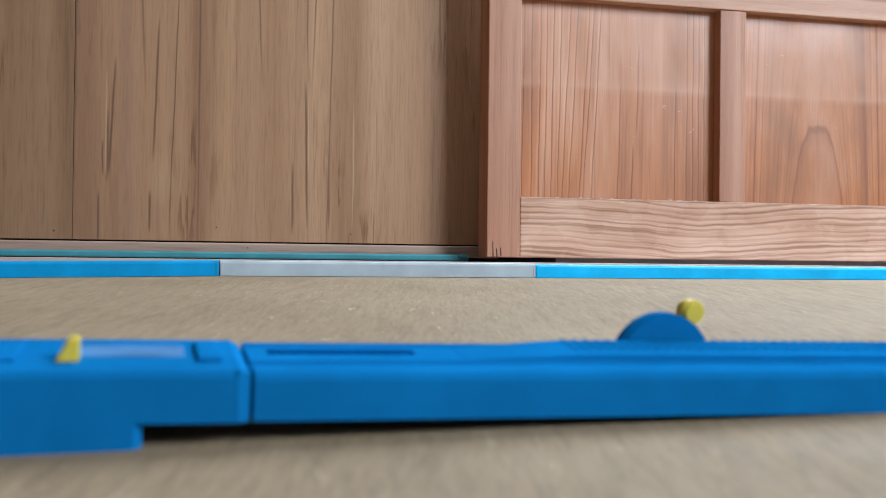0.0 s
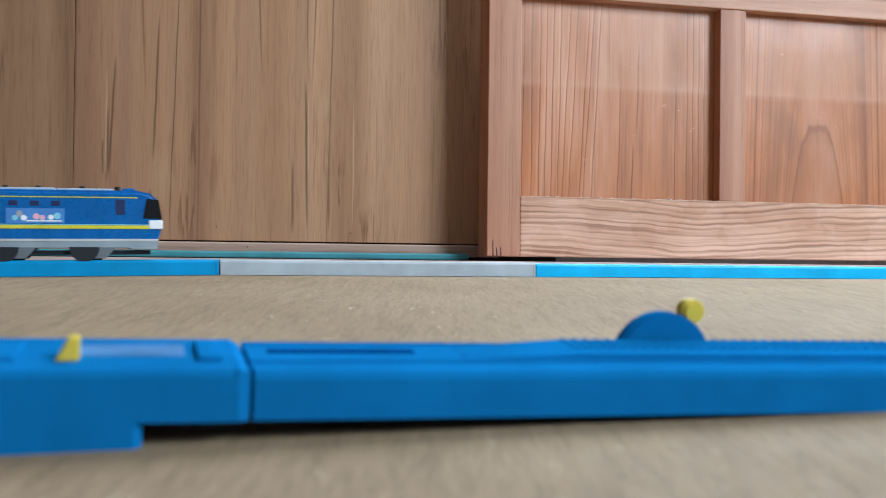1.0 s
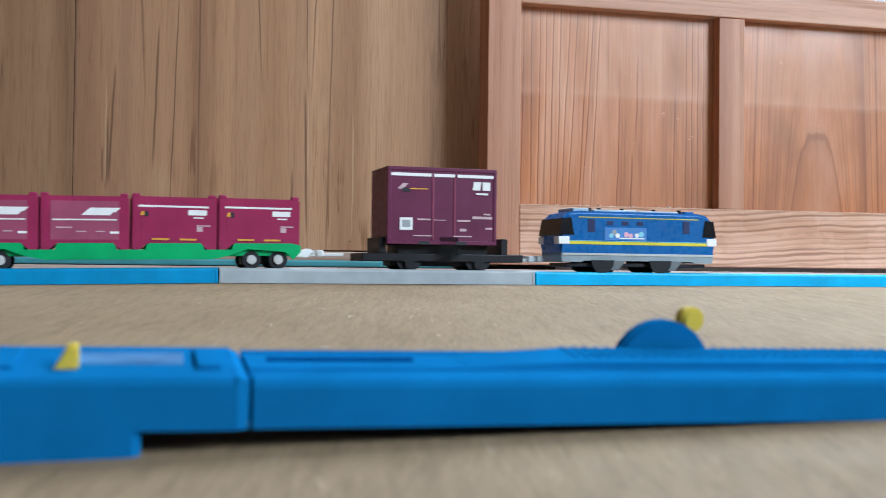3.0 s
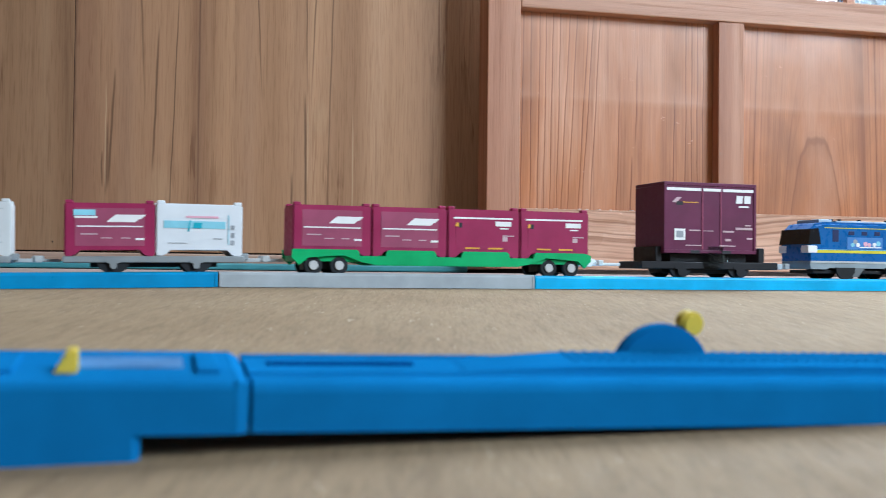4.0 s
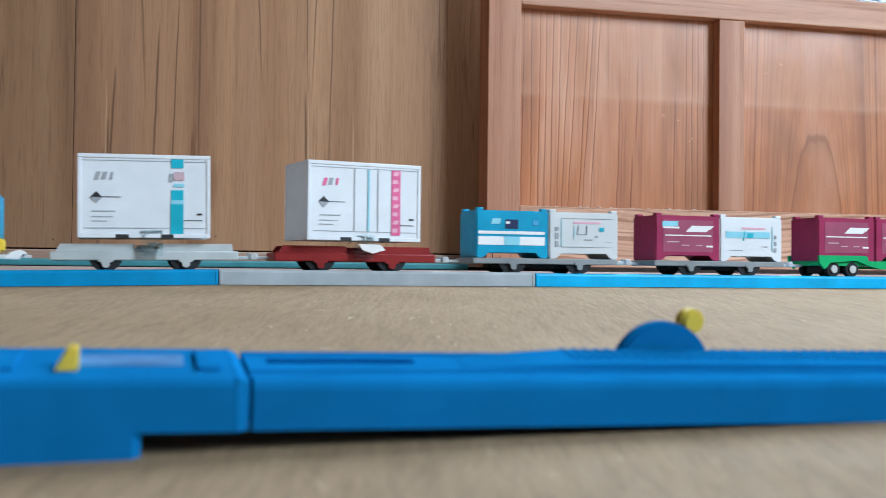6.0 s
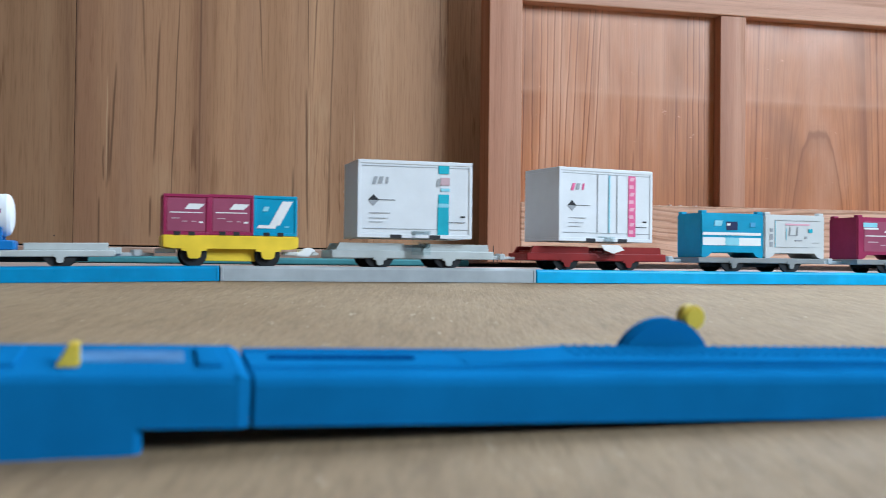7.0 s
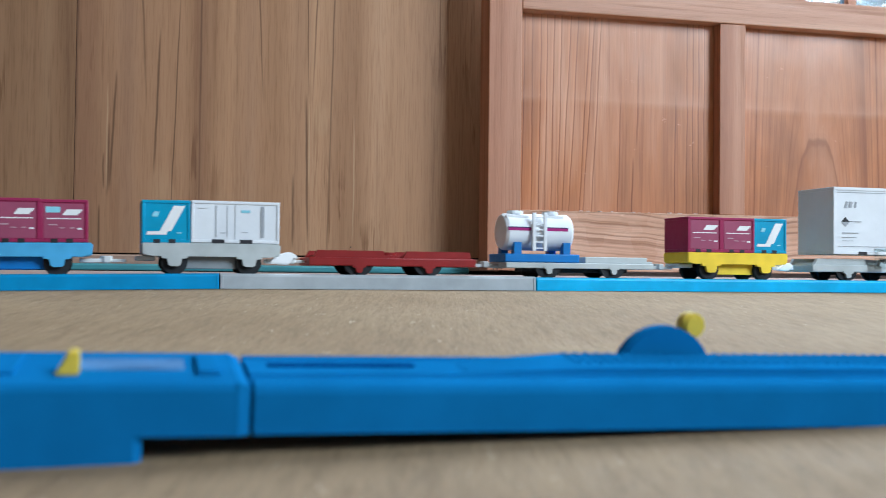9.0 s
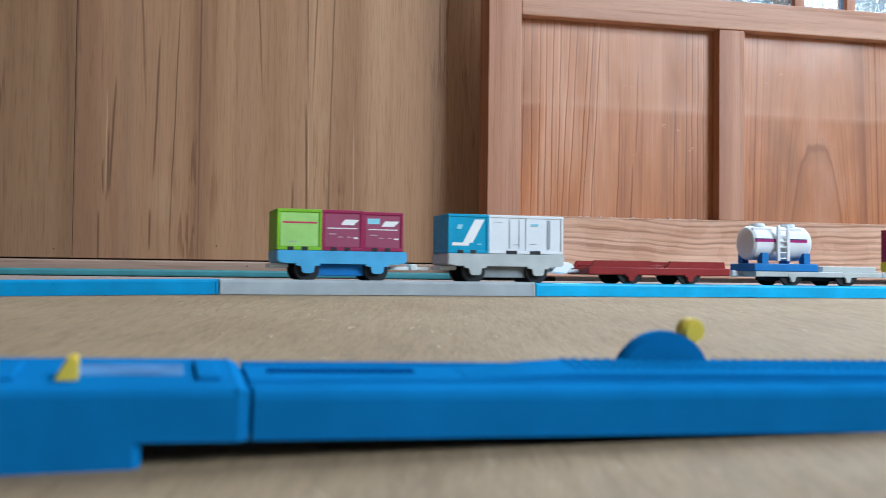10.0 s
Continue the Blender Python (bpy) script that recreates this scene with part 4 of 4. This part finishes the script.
        for x in (-0.2 * L, 0.12 * L) if style == "small" else (-0.17 * L, 0.17 * L):
            slab("fork_pocket", th, "ink_dark", x - 0.09 * L * (0.8 if style == "small" else 0.55), -w - 0.0010, z0 - 0.0002, x + 0.09 * L * (0.8 if style == "small" else 0.55), -w + 0.001, z0 + 0.0022, 0.0002)


def container(label, mat, place, L, W, z0, z1, style, marks, face=None, turn=0.0):
    """marks: (name, ink, left, bottom, right, top, lean), in parts of the front face."""
    th = thing("toy_container", label, "toy container", "toy containers on the train", place, turn)
    container_shell(th, mat, L, W, z0, z1, style, face)
    H = z1 - z0
    for k, (nm, ink, a, b, c, d, lean) in enumerate(marks):
        mark(nm, th, ink, -L / 2 + a * L, z0 + b * H, -L / 2 + c * L, z0 + d * H, -W / 2 - 0.00018 - 0.000014 * k, lean * L)
    return th


LOGO = [("logo_patch", "ink_white", 0.50, 0.70, 0.84, 0.78, 0.06), ("logo_patch", "ink_white", 0.46, 0.64, 0.78, 0.715, 0.05)]
OLD = LOGO + [("pinstripe", "ink_white", 0.14, 0.545, 0.86, 0.57, 0.0), ("writing_bar", "ink_pale", 0.18, 0.40, 0.36, 0.425, 0.0), ("writing_bar", "ink_pale", 0.40, 0.33, 0.52, 0.35, 0.0),
              ("writing_bar", "ink_pale", 0.62, 0.33, 0.72, 0.35, 0.0), ("writing_bar", "ink_white", 0.78, 0.30, 0.88, 0.34, 0.0)]
NEWER = [("white_line", "ink_white", 0.08, 0.80, 0.90, 0.835, 0.0), ("emblem", "ink_orange", 0.10, 0.64, 0.17, 0.72, 0.02), ("emblem_shade", "ink_dark", 0.15, 0.62, 0.195, 0.72, 0.0),
         ("logo_patch", "ink_white", 0.66, 0.66, 0.88, 0.76, 0.0), ("logo_bar", "ink_white", 0.72, 0.60, 0.84, 0.625, 0.0), ("writing_bar", "ink_pale", 0.76, 0.45, 0.92, 0.475, 0.0),
         ("writing_bar", "ink_pale", 0.76, 0.35, 0.83, 0.44, 0.0), ("hinge_bar", "ink_orange", 0.24, 0.18, 0.44, 0.215, 0.0), ("hinge_bar", "ink_orange", 0.56, 0.18, 0.76, 0.215, 0.0)]
SLASH = [("slash", "ink_white", 0.36, 0.27, 0.60, 0.88, 0.30), ("slash_foot", "ink_white", 0.08, 0.19, 0.50, 0.27, 0.03), ("logo_patch", "ink_sky", 0.20, 0.62, 0.32, 0.74, 0.04), ("writing_bar", "ink_sky", 0.72, 0.22, 0.82, 0.25, 0.0)]


def tall_marks(accent):
    out = [("door_line", "ink_grey", 0.03, 0.925, 0.97, 0.932, 0.0), ("door_line", "ink_grey", 0.05, 0.115, 0.97, 0.122, 0.0),
           ("logo_patch", accent if accent != "ink_teal" else "ink_grey", 0.12, 0.69, 0.15, 0.79, 0.02), ("logo_patch", "ink_grey", 0.17, 0.70, 0.205, 0.79, 0.015),
           ("logo_patch", accent if accent != "ink_teal" else "ink_grey", 0.235, 0.70, 0.255, 0.79, 0.01),
           ("arrow_line", "ink_dark", 0.18, 0.487, 0.32, 0.494, 0.0), ("writing_bar", "ink_grey", 0.10, 0.315, 0.28, 0.325, 0.0), ("writing_bar", "ink_grey", 0.10, 0.25, 0.26, 0.257, 0.0),
           ("writing_bar", "ink_grey", 0.10, 0.20, 0.22, 0.206, 0.0), ("writing_bar", "ink_dark", 0.80, 0.21, 0.94, 0.218, 0.0), ("writing_bar", "ink_dark", 0.90, 0.28, 0.94, 0.30, 0.0)]
    return out


def freight():
    # purple container wagon
    th = thing("toy_flat_wagon", "black plastic toy flat wagon with end stops", "toy wagon", "toy train", -0.4297)
    slab("deck", th, "black", -0.0572, -0.0180, 0.0066, 0.0572, 0.0180, 0.0120, 0.0007)
    slab("sole_bar", th, "black", -0.036, -0.0100, 0.0035, 0.036, 0.0100, 0.0068, 0.0006)
    for x in (-0.0455, 0.0410):
        slab("end_stop", th, "black", x, -0.0170, 0.0119, x + 0.005, 0.0170, 0.0228, 0.0006)
    for x in (-0.0245, 0.0245):
        axle_box(th, "black", x, 0.002, 0.0085, 0.012)
        wheel_frame(th, x, 0.0095, 0.0070)
        wheelset(th, x, 0.0070)
    slab("load_bed", th, "black", -0.032, -0.014, 0.0119, 0.032, 0.014, 0.0179, 0.0005)
    hook(th, 0.0572, 0.022, "hook_grey")
    tape(th, 0.002, 0.0115, 0.012, 0.006, -0.0216)
    container("tall deep purple toy container with white line and markings", "purple", -0.4325, 0.0767, 0.042, 0.0181, 0.0695, "tall", [
        ("white_line", "ink_white", 0.03, 0.885, 0.395, 0.925, 0.0), ("white_line", "ink_white", 0.42, 0.885, 0.61, 0.925, 0.0), ("white_line", "ink_white", 0.635, 0.885, 0.985, 0.925, 0.0),
        ("emblem", "ink_pale", 0.085, 0.715, 0.135, 0.79, 0.05), ("emblem_shade", "ink_dark", 0.13, 0.68, 0.20, 0.73, 0.0), ("arrow_line", "ink_orange", 0.20, 0.715, 0.36, 0.728, 0.0),
        ("logo_patch", "ink_white", 0.775, 0.725, 0.845, 0.835, 0.012), ("logo_patch", "ink_white", 0.87, 0.725, 0.94, 0.835, 0.0), ("logo_bar", "ink_white", 0.81, 0.665, 0.92, 0.69, 0.0), ("white_square", "ink_white", 0.11, 0.185, 0.225, 0.345, 0.0), ("square_mark", "ink_grey", 0.13, 0.22, 0.205, 0.315, 0.0),
        ("writing_bar", "ink_pale", 0.27, 0.315, 0.385, 0.335, 0.0), ("writing_bar", "ink_pale", 0.635, 0.305, 0.755, 0.33, 0.0), ("writing_bar", "ink_pale", 0.775, 0.345, 0.96, 0.38, 0.0), ("writing_bar", "ink_pale", 0.88, 0.40, 0.94, 0.42, 0.0),
        ("writing_bar", "ink_pale", 0.66, 0.18, 0.72, 0.215, 0.0), ("writing_bar", "ink_pale", 0.90, 0.21, 0.96, 0.235, 0.0), ("door_rib", "maroon_face", 0.405, 0.06, 0.415, 0.88, 0.0), ("door_rib", "maroon_face", 0.605, 0.06, 0.615, 0.88, 0.0),
        ("writing_bar", "ink_pale", 0.42, 0.315, 0.53, 0.325, 0.0), ("writing_bar", "ink_pale", 0.23, 0.105, 0.40, 0.12, 0.0), ("writing_bar", "ink_pale", 0.60, 0.105, 0.77, 0.12, 0.0)])
    # green well wagon
    th = thing("toy_well_wagon", "long bright green toy wagon with stepped side frames", "toy wagon", "toy train", -0.6338)
    side = [(-0.106, 0.0165), (-0.106, 0.0110), (-0.101, 0.0060), (-0.096, 0.0110), (-0.072, 0.0128), (-0.060, 0.0085), (-0.050, 0.0065), (0.050, 0.0065), (0.060, 0.0085), (0.072, 0.0128), (0.096, 0.0110), (0.101, 0.0060), (0.106, 0.0110), (0.106, 0.0150),
            (0.1005, 0.0165)]
    for k in (3, 2, 1, 0):                            # raised steps between the container feet
        a = -0.1055 + 0.0528 * k
        side += [(a + 0.0425, 0.0165), (a + 0.0440, 0.0150), (a + 0.0445, 0.0125), (a + 0.053, 0.0125)][::-1] if k < 3 else []
        side += [(a + 0.0110, 0.0165), (a + 0.0098, 0.0150), (a + 0.0092, 0.0125)] if k > 0 else []
    for y in (-0.0187, 0.0187):
        bm = bmesh.new()
        prism(bm, side, y - 0.0012, y + 0.0012)
        part("side_frame", bm, P["green"], th)
    slab("deck", th, "green", -0.1045, -0.0174, 0.0085, 0.1045, 0.0174, 0.0122, 0.0005)
    for x in (-0.0915, -0.0745, 0.0745, 0.0915):
        wheelset(th, x, 0.0061, 0.0152, 0.0046, "hub")
    for x in (-0.083, 0.083):
        slab("bogie_frame", th, "black", x - 0.013, -0.009, 0.003, x + 0.013, 0.009, 0.0086, 0.0006)
    hook(th, 0.104, 0.034, "hook", 0.0095)
    tape_flap(th, 0.064, 0.7)
    for k in range(4):
        container("maroon toy container with white logo patch and thin stripe" if k < 2 else "maroon toy container with white top line and orange hinges", "maroon", -0.6338 - 0.0792 + 0.0528 * k, 0.0522, 0.034, 0.0124, 0.0455, "legs",
                  OLD if k < 2 else NEWER, "maroon_face" if k < 2 else "maroon")
    # two grey wagons with footed containers
    flat_wagon("grey plastic toy flat wagon carrying two containers", "grey", -0.8245, 0.1095, 0.026)
    container("maroon toy container with two white patches and thin stripe", "maroon", -0.8515, 0.0535, 0.034, 0.0111, 0.0438, "legs", [("label_patch", "ink_sky", 0.10, 0.76, 0.34, 0.87, 0.0), ("label_bar", "ink_white", 0.11, 0.71, 0.36, 0.75, 0.0)] + LOGO + OLD[2:], "maroon_face")
    container("white toy container with pale blue band and black hinges", "white", -0.7980, 0.0535, 0.034, 0.0111, 0.0438, "legs", [
        ("blue_band", "ink_sky", 0.09, 0.53, 0.80, 0.67, 0.0), ("writing_bar", "ink_rose", 0.34, 0.73, 0.72, 0.77, 0.0), ("logo_patch", "ink_teal", 0.36, 0.47, 0.38, 0.68, 0.02), ("logo_patch", "ink_teal", 0.42, 0.53, 0.52, 0.64, 0.01),
        ("writing_bar", "ink_grey", 0.66, 0.33, 0.77, 0.345, 0.0), ("hinge", "ink_grey", 0.865, 0.52, 0.905, 0.60, 0.0), ("hinge", "ink_grey", 0.865, 0.36, 0.905, 0.46, 0.0), ("hinge", "ink_grey", 0.865, 0.22, 0.905, 0.31, 0.0),
        ("door_edge", "ink_sky", 0.83, 0.22, 0.84, 0.80, 0.0), ("writing_bar", "ink_grey", 0.14, 0.24, 0.36, 0.25, 0.0)])
    flat_wagon("grey plastic toy flat wagon carrying two containers", "grey", -0.9635, 0.1095, 0.026)
    container("blue toy container with white bands and dark label", "cblue", -0.9892, 0.0535, 0.034, 0.0111, 0.0438, "legs", [
        ("white_band", "ink_white", 0.03, 0.50, 0.95, 0.565, 0.0), ("white_band", "ink_white", 0.03, 0.27, 0.38, 0.45, 0.0), ("white_band", "ink_white", 0.60, 0.27, 0.95, 0.45, 0.0), ("grey_band", "ink_sky", 0.38, 0.27, 0.60, 0.45, 0.0),
        ("dark_label", "ink_navy", 0.40, 0.62, 0.575, 0.81, 0.0), ("label_bar", "ink_white", 0.405, 0.72, 0.46, 0.77, 0.0), ("logo_patch", "ink_sky", 0.20, 0.71, 0.32, 0.83, 0.02), ("logo_patch", "ltblue", 0.78, 0.70, 0.86, 0.80, 0.0)])
    container("cream-white toy container with faded picture and black hinges", "cream", -0.9350, 0.0535, 0.034, 0.0111, 0.0438, "legs", [
        ("hinge", "ink_grey", 0.085, 0.60, 0.135, 0.68, 0.0), ("hinge", "ink_grey", 0.085, 0.42, 0.135, 0.55, 0.0), ("hinge", "ink_grey", 0.085, 0.26, 0.135, 0.37, 0.0), ("writing_bar", "ink_rose", 0.34, 0.76, 0.74, 0.80, 0.0),
        ("picture_edge", "ink_grey", 0.17, 0.865, 0.92, 0.872, 0.0), ("picture_edge", "ink_grey", 0.17, 0.25, 0.92, 0.257, 0.0), ("picture_edge", "ink_sky", 0.17, 0.25, 0.18, 0.86, 0.0), ("picture_edge", "ink_sky", 0.35, 0.42, 0.362, 0.70, 0.0),
        ("picture_patch", "ink_grey", 0.40, 0.52, 0.415, 0.72, 0.01), ("picture_patch", "ink_grey", 0.415, 0.52, 0.54, 0.535, 0.0), ("picture_patch", "ink_grey", 0.53, 0.53, 0.545, 0.72, 0.0), ("picture_spot", "ink_teal", 0.72, 0.60, 0.79, 0.68, 0.0), ("picture_spot", "ink_grey", 0.66, 0.46, 0.70, 0.51, 0.0),
        ("picture_spot", "ink_grey", 0.50, 0.40, 0.62, 0.425, 0.0), ("writing_bar", "ink_grey", 0.80, 0.36, 0.90, 0.368, 0.0)])
    # tall white containers
    # this tape end is coloured white to paint the glint on it
    tape(deck_wagon("dark red plastic toy flat wagon under a tall container", "red", -1.0993, 0.1085, 0.022), 0.004, 0.0125, 0.014, 0.0062, -0.0228, "ink_white", "loose end of clear tape, painted white for its glint")
    th = container("tall white toy container with pink chequered stripe", "white", -1.0985, 0.0797, 0.044, 0.0207, 0.0718, "tall", tall_marks("ink_pink") + [("pink_stripe", "ink_pink", 0.735, 0.08, 0.815, 0.925, 0.0)] + [
        ("stripe_patch", "ink_rose", 0.745, 0.12 + 0.105 * k, 0.79, 0.17 + 0.105 * k, 0.015 * (k % 2)) for k in range(8)] + [("door_line", "ink_grey", 0.40, 0.13, 0.405, 0.92, 0.0), ("door_line", "ink_sky", 0.52, 0.13, 0.535, 0.92, 0.0), ("door_line", "ink_grey", 0.61, 0.13, 0.615, 0.92, 0.0)], None, 9.0)
    diamond(th, 0.0797, 0.0207, 0.0718, 0.044)
    tape(deck_wagon("pale grey plastic toy flat wagon under a tall container", "pale", -1.2320, 0.1130, 0.022), 0.003, 0.0135, 0.008, 0.0045, -0.0226)
    th = container("tall white toy container with teal stripe", "white", -1.2325, 0.0785, 0.044, 0.0207, 0.0718, "tall", tall_marks("ink_teal") + [
        ("teal_stripe", "ink_teal", 0.695, 0.05, 0.795, 0.41, 0.0), ("teal_stripe", "ink_teal", 0.70, 0.46, 0.795, 0.58, 0.0), ("teal_stripe", "ink_teal", 0.70, 0.85, 0.795, 0.955, 0.0), ("stripe_band", "ink_sky", 0.70, 0.41, 0.795, 0.46, 0.0),
        ("picture_patch", "ink_grey", 0.68, 0.68, 0.71, 0.78, 0.01), ("picture_patch", "ink_pale", 0.72, 0.70, 0.80, 0.80, 0.0), ("picture_patch", "ink_sky", 0.72, 0.62, 0.80, 0.66, 0.0)], None, -1.5)
    diamond(th, 0.0785, 0.0207, 0.0718, 0.044)
    # yellow wagon
    tape_flap(box_wagon("bright yellow toy wagon carrying three small containers", "yellow", -1.3612, 0.0860, 0.020, "hook", "yellow"), 0.003, 0.72)
    for k, (lb, mt, mk, fc) in enumerate((("small maroon toy container with white logo patch", "maroon", OLD, "maroon_face"), ("small maroon toy container with white logo patch", "maroon", OLD, "maroon_face"), ("small blue toy container with white slash", "cblue", SLASH, None))):
        container(lb, mt, -1.3612 - 0.0282 + 0.0280 * k, 0.0278, 0.033, 0.0205, 0.0460, "small", mk, fc)
    # tank wagon
    th = flat_wagon("pale grey toy flat wagon with a raised plate, carrying a tank", "pale", -1.4886, 0.1140, 0.022)
    slab("raised_plate", th, "pale", 0.004, -0.0150, 0.0109, 0.0530, 0.0150, 0.0155, 0.0006)
    tank()
    # empty red wagon
    deck_wagon("dark red plastic toy flat wagon, empty", "red", -1.6253, 0.1150, 0.024)
    # grey and light blue box wagons
    th = box_wagon("pale grey toy wagon carrying two containers", "pale", -1.7445, 0.0865, 0.026, "hook", "grey")
    tape_flap(th, 0.0, 1.0)
    container("small blue toy container with white slash", "cblue", -1.7445 - 0.0280, 0.0290, 0.033, 0.0205, 0.0468, "small", SLASH, None)
    container("long white toy container with thin door bars", "white", -1.7445 + 0.0145, 0.0552, 0.033, 0.0205, 0.0468, "small", [
        ("door_line", "ink_grey", 0.27, 0.14, 0.28, 0.90, 0.0), ("door_line", "ink_grey", 0.40, 0.14, 0.405, 0.90, 0.0), ("door_line", "ink_grey", 0.49, 0.10, 0.495, 0.95, 0.0), ("grey_bar", "ink_grey", 0.785, 0.14, 0.825, 0.90, 0.0), ("writing_bar", "ink_sky", 0.56, 0.74, 0.66, 0.80, 0.0),
        ("writing_bar", "ink_grey", 0.07, 0.82, 0.17, 0.83, 0.0), ("writing_bar", "ink_grey", 0.33, 0.24, 0.39, 0.25, 0.0), ("writing_bar", "ink_grey", 0.56, 0.26, 0.64, 0.27, 0.0)])
    box_wagon("light blue toy wagon carrying three small containers", "ltblue", -1.8598, 0.0875, 0.024, "hook", "frame_blue")
    container("small lime green toy container with red line", "lime", -1.8598 - 0.0288, 0.0290, 0.033, 0.0205, 0.0468, "small", [("red_line", "ink_red", 0.12, 0.66, 0.90, 0.70, 0.0), ("writing_bar", "ink_grey", 0.26, 0.20, 0.44, 0.22, 0.0)], "lime_face")
    container("small maroon toy container with white logo patch", "maroon", -1.8598 - 0.0005, 0.0275, 0.033, 0.0205, 0.0468, "small", OLD, "maroon_face")
    container("small maroon toy container with two white patches", "maroon", -1.8598 + 0.0270, 0.0275, 0.033, 0.0205, 0.0462, "small", [("label_patch", "ink_sky", 0.12, 0.70, 0.42, 0.84, 0.0)] + OLD, "maroon_face")


def tape_flap(th, dx, q):
    """Crumpled white tape round a coupling."""
    bm = bmesh.new()
    prism(bm, [(dx + 0.046 + q * (x - 0.046), 0.0082 + q * (z - 0.0082)) for x, z in ((0.0360, 0.0082), (0.0400, 0.0100), (0.0450, 0.0142), (0.0510, 0.0158), (0.0552, 0.0140), (0.0568, 0.0112), (0.0530, 0.0122), (0.0512, 0.0098), (0.0508, 0.0072))], -0.0060, 0.0040)
    bmesh.ops.bevel(bm, geom=list(bm.edges), offset=0.0006 * q, segments=2, affect="EDGES")
    part("tape_flap", bm, P["ink_white"], th, "crumpled white tape round the coupling")


def tape(th, x, z, w, h, y, mat="tape", label="shiny end of clear tape"):
    """The loose bright end of a strip of clear tape that holds the load."""
    bm = bmesh.new()
    prism(bm, [(x - 0.3 * w, z + h), (x + 0.75 * w, z + h * 0.95), (x + w, z + h * 0.4), (x + 0.4 * w, z), (x - 0.1 * w, z + 0.35 * h)], y - 0.0002, y + 0.0001)
    part("tape_end", bm, P[mat], th, label)
    bm = bmesh.new()
    box(bm, x - 0.0065, y - 0.0001, z - 0.004, x + 0.0065, y + 0.0001, z + 0.012)
    part("tape_strip", bm, P["tape"], th, "strip of clear tape")


def diamond(th, L, z0, z1, W):
    x, z, r = -L / 2 + 0.135 * L, z0 + 0.485 * (z1 - z0), 0.0037
    for nm, mt, pts in (("diamond_top", "ink_dark", [(x - r, z), (x + r, z), (x, z + r)]), ("diamond_foot", "ink_grey", [(x - r, z), (x, z - r), (x + r, z)])):
        bm = bmesh.new()
        prism(bm, pts, -W / 2 - 0.00045, -W / 2)
        part(nm, bm, P[mt], th)


def tank():
    th = thing("toy_tank_container", "white toy tank container with magenta stripe on a blue frame", "toy container", "toy containers on the train", -1.5178)
    z, r, h = 0.0326, 0.0130, 0.0255
    bm = bmesh.new()
    rings = [(-h - 0.0022, 0.002), (-h - 0.0018, r * 0.55), (-h, r * 0.9), (-h + 0.002, r), (h - 0.002, r), (h, r * 0.9), (h + 0.0018, r * 0.55), (h + 0.0022, 0.002)]
    loops = [[bm.verts.new((x, q * math.cos(a), z + q * math.sin(a))) for a in [2 * math.pi * i / 40 for i in range(40)]] for x, q in rings]
    for a, b in zip(loops, loops[1:]):
        for i in range(40):
            bm.faces.new((a[i], a[(i + 1) % 40], b[(i + 1) % 40], b[i]))
    bm.faces.new(loops[0])
    bm.faces.new(loops[-1][::-1])
    part("barrel", bm, P["white"], th)
    for x0, x1 in ((-0.0245, -0.0075), (0.0045, 0.0205)):
        for ink, zz, hh in (("ink_magenta", 0.0342, 0.0010), ("ink_navy", 0.0355, 0.0004)):
            bm = bmesh.new()
            y = -math.sqrt(r * r - (zz - z) ** 2)
            box(bm, x0, y - 0.0002, zz - hh, x1, y + 0.0008, zz + hh)
            part("magenta_stripe" if ink == "ink_magenta" else "thin_line", bm, P[ink], th)
    for x in (-0.015, 0.012):
        bm = bmesh.new()
        cyl(bm, (x, 0, z + r + 0.0006), "Z", 0.0058, 0.0028, 20, None, 0.0005)
        part("hatch", bm, P["white"], th)
    for x0, x1 in ((-0.0245, -0.007), (0.006, 0.019)):
        slab("walkway", th, "white", x0, -0.0085, z + r - 0.0032, x1, -0.0068, z + r - 0.0012, 0.0003)
    for x in (-0.0062, 0.0022):                       # ladder
        slab("ladder_rail", th, "white", x - 0.0013, -0.0157, 0.0190, x + 0.0013, -0.0136, 0.0458, 0.0004)
    for k in range(6):
        slab("rung", th, "white", -0.0052, -0.0152, 0.0205 + 0.0043 * k, 0.0012, -0.0141, 0.0215 + 0.0043 * k, 0.0002)
    slab("frame", th, "frame_blue", -0.0282, -0.0165, 0.0112, 0.0282, 0.0165, 0.0170, 0.0008, "blue base frame")
    for x in (-0.0185, 0.0185):
        for y in (-1, 1):
            bm = bmesh.new()
            prism_x(bm, [(y * 0.0160, 0.0168), (y * 0.0160, 0.0250), (y * 0.0138, 0.0250), (y * 0.0095, 0.0210), (y * 0.0095, 0.0168)], x - 0.0027, x + 0.0027)
            part("saddle", bm, P["frame_blue"], th)


locomotive()
freight()


def run_at(t):
    i = min(int(t * 2), len(RUN) - 2)
    return RUN[i] + (RUN[i + 1] - RUN[i]) * (t * 2 - i)


def slack(place, t):
    """The front half of the train closes up on its couplings as it slows in the middle of the run."""
    most = 0.0 if place < -1.3 else 0.008 if place < -1.2 else 0.0055
    return most * max(0.0, min(1.0, (t - 5.5) / 1.5))


def motions():
    for car, place, turn in CARS:
        rows = []
        for i, run in enumerate(RUN):
            u = place + run - slack(place, 0.5 * i)
            rows.append((0.5 * i, TRACK @ pose(u, 0.019, 0.0088 + sag(u), 0, -math.degrees(SAG) if -0.5 < u < -0.03 else 0, turn)))
        walk(car, rows)
    for wheel, x, r in WHEELS:
        walk(wheel, [(k / 30.0, Matrix.Translation((x, 0, r)) @ Matrix.Rotation(run_at(k / 30.0) / r, 4, "Y")) for k in range(301)])


motions()
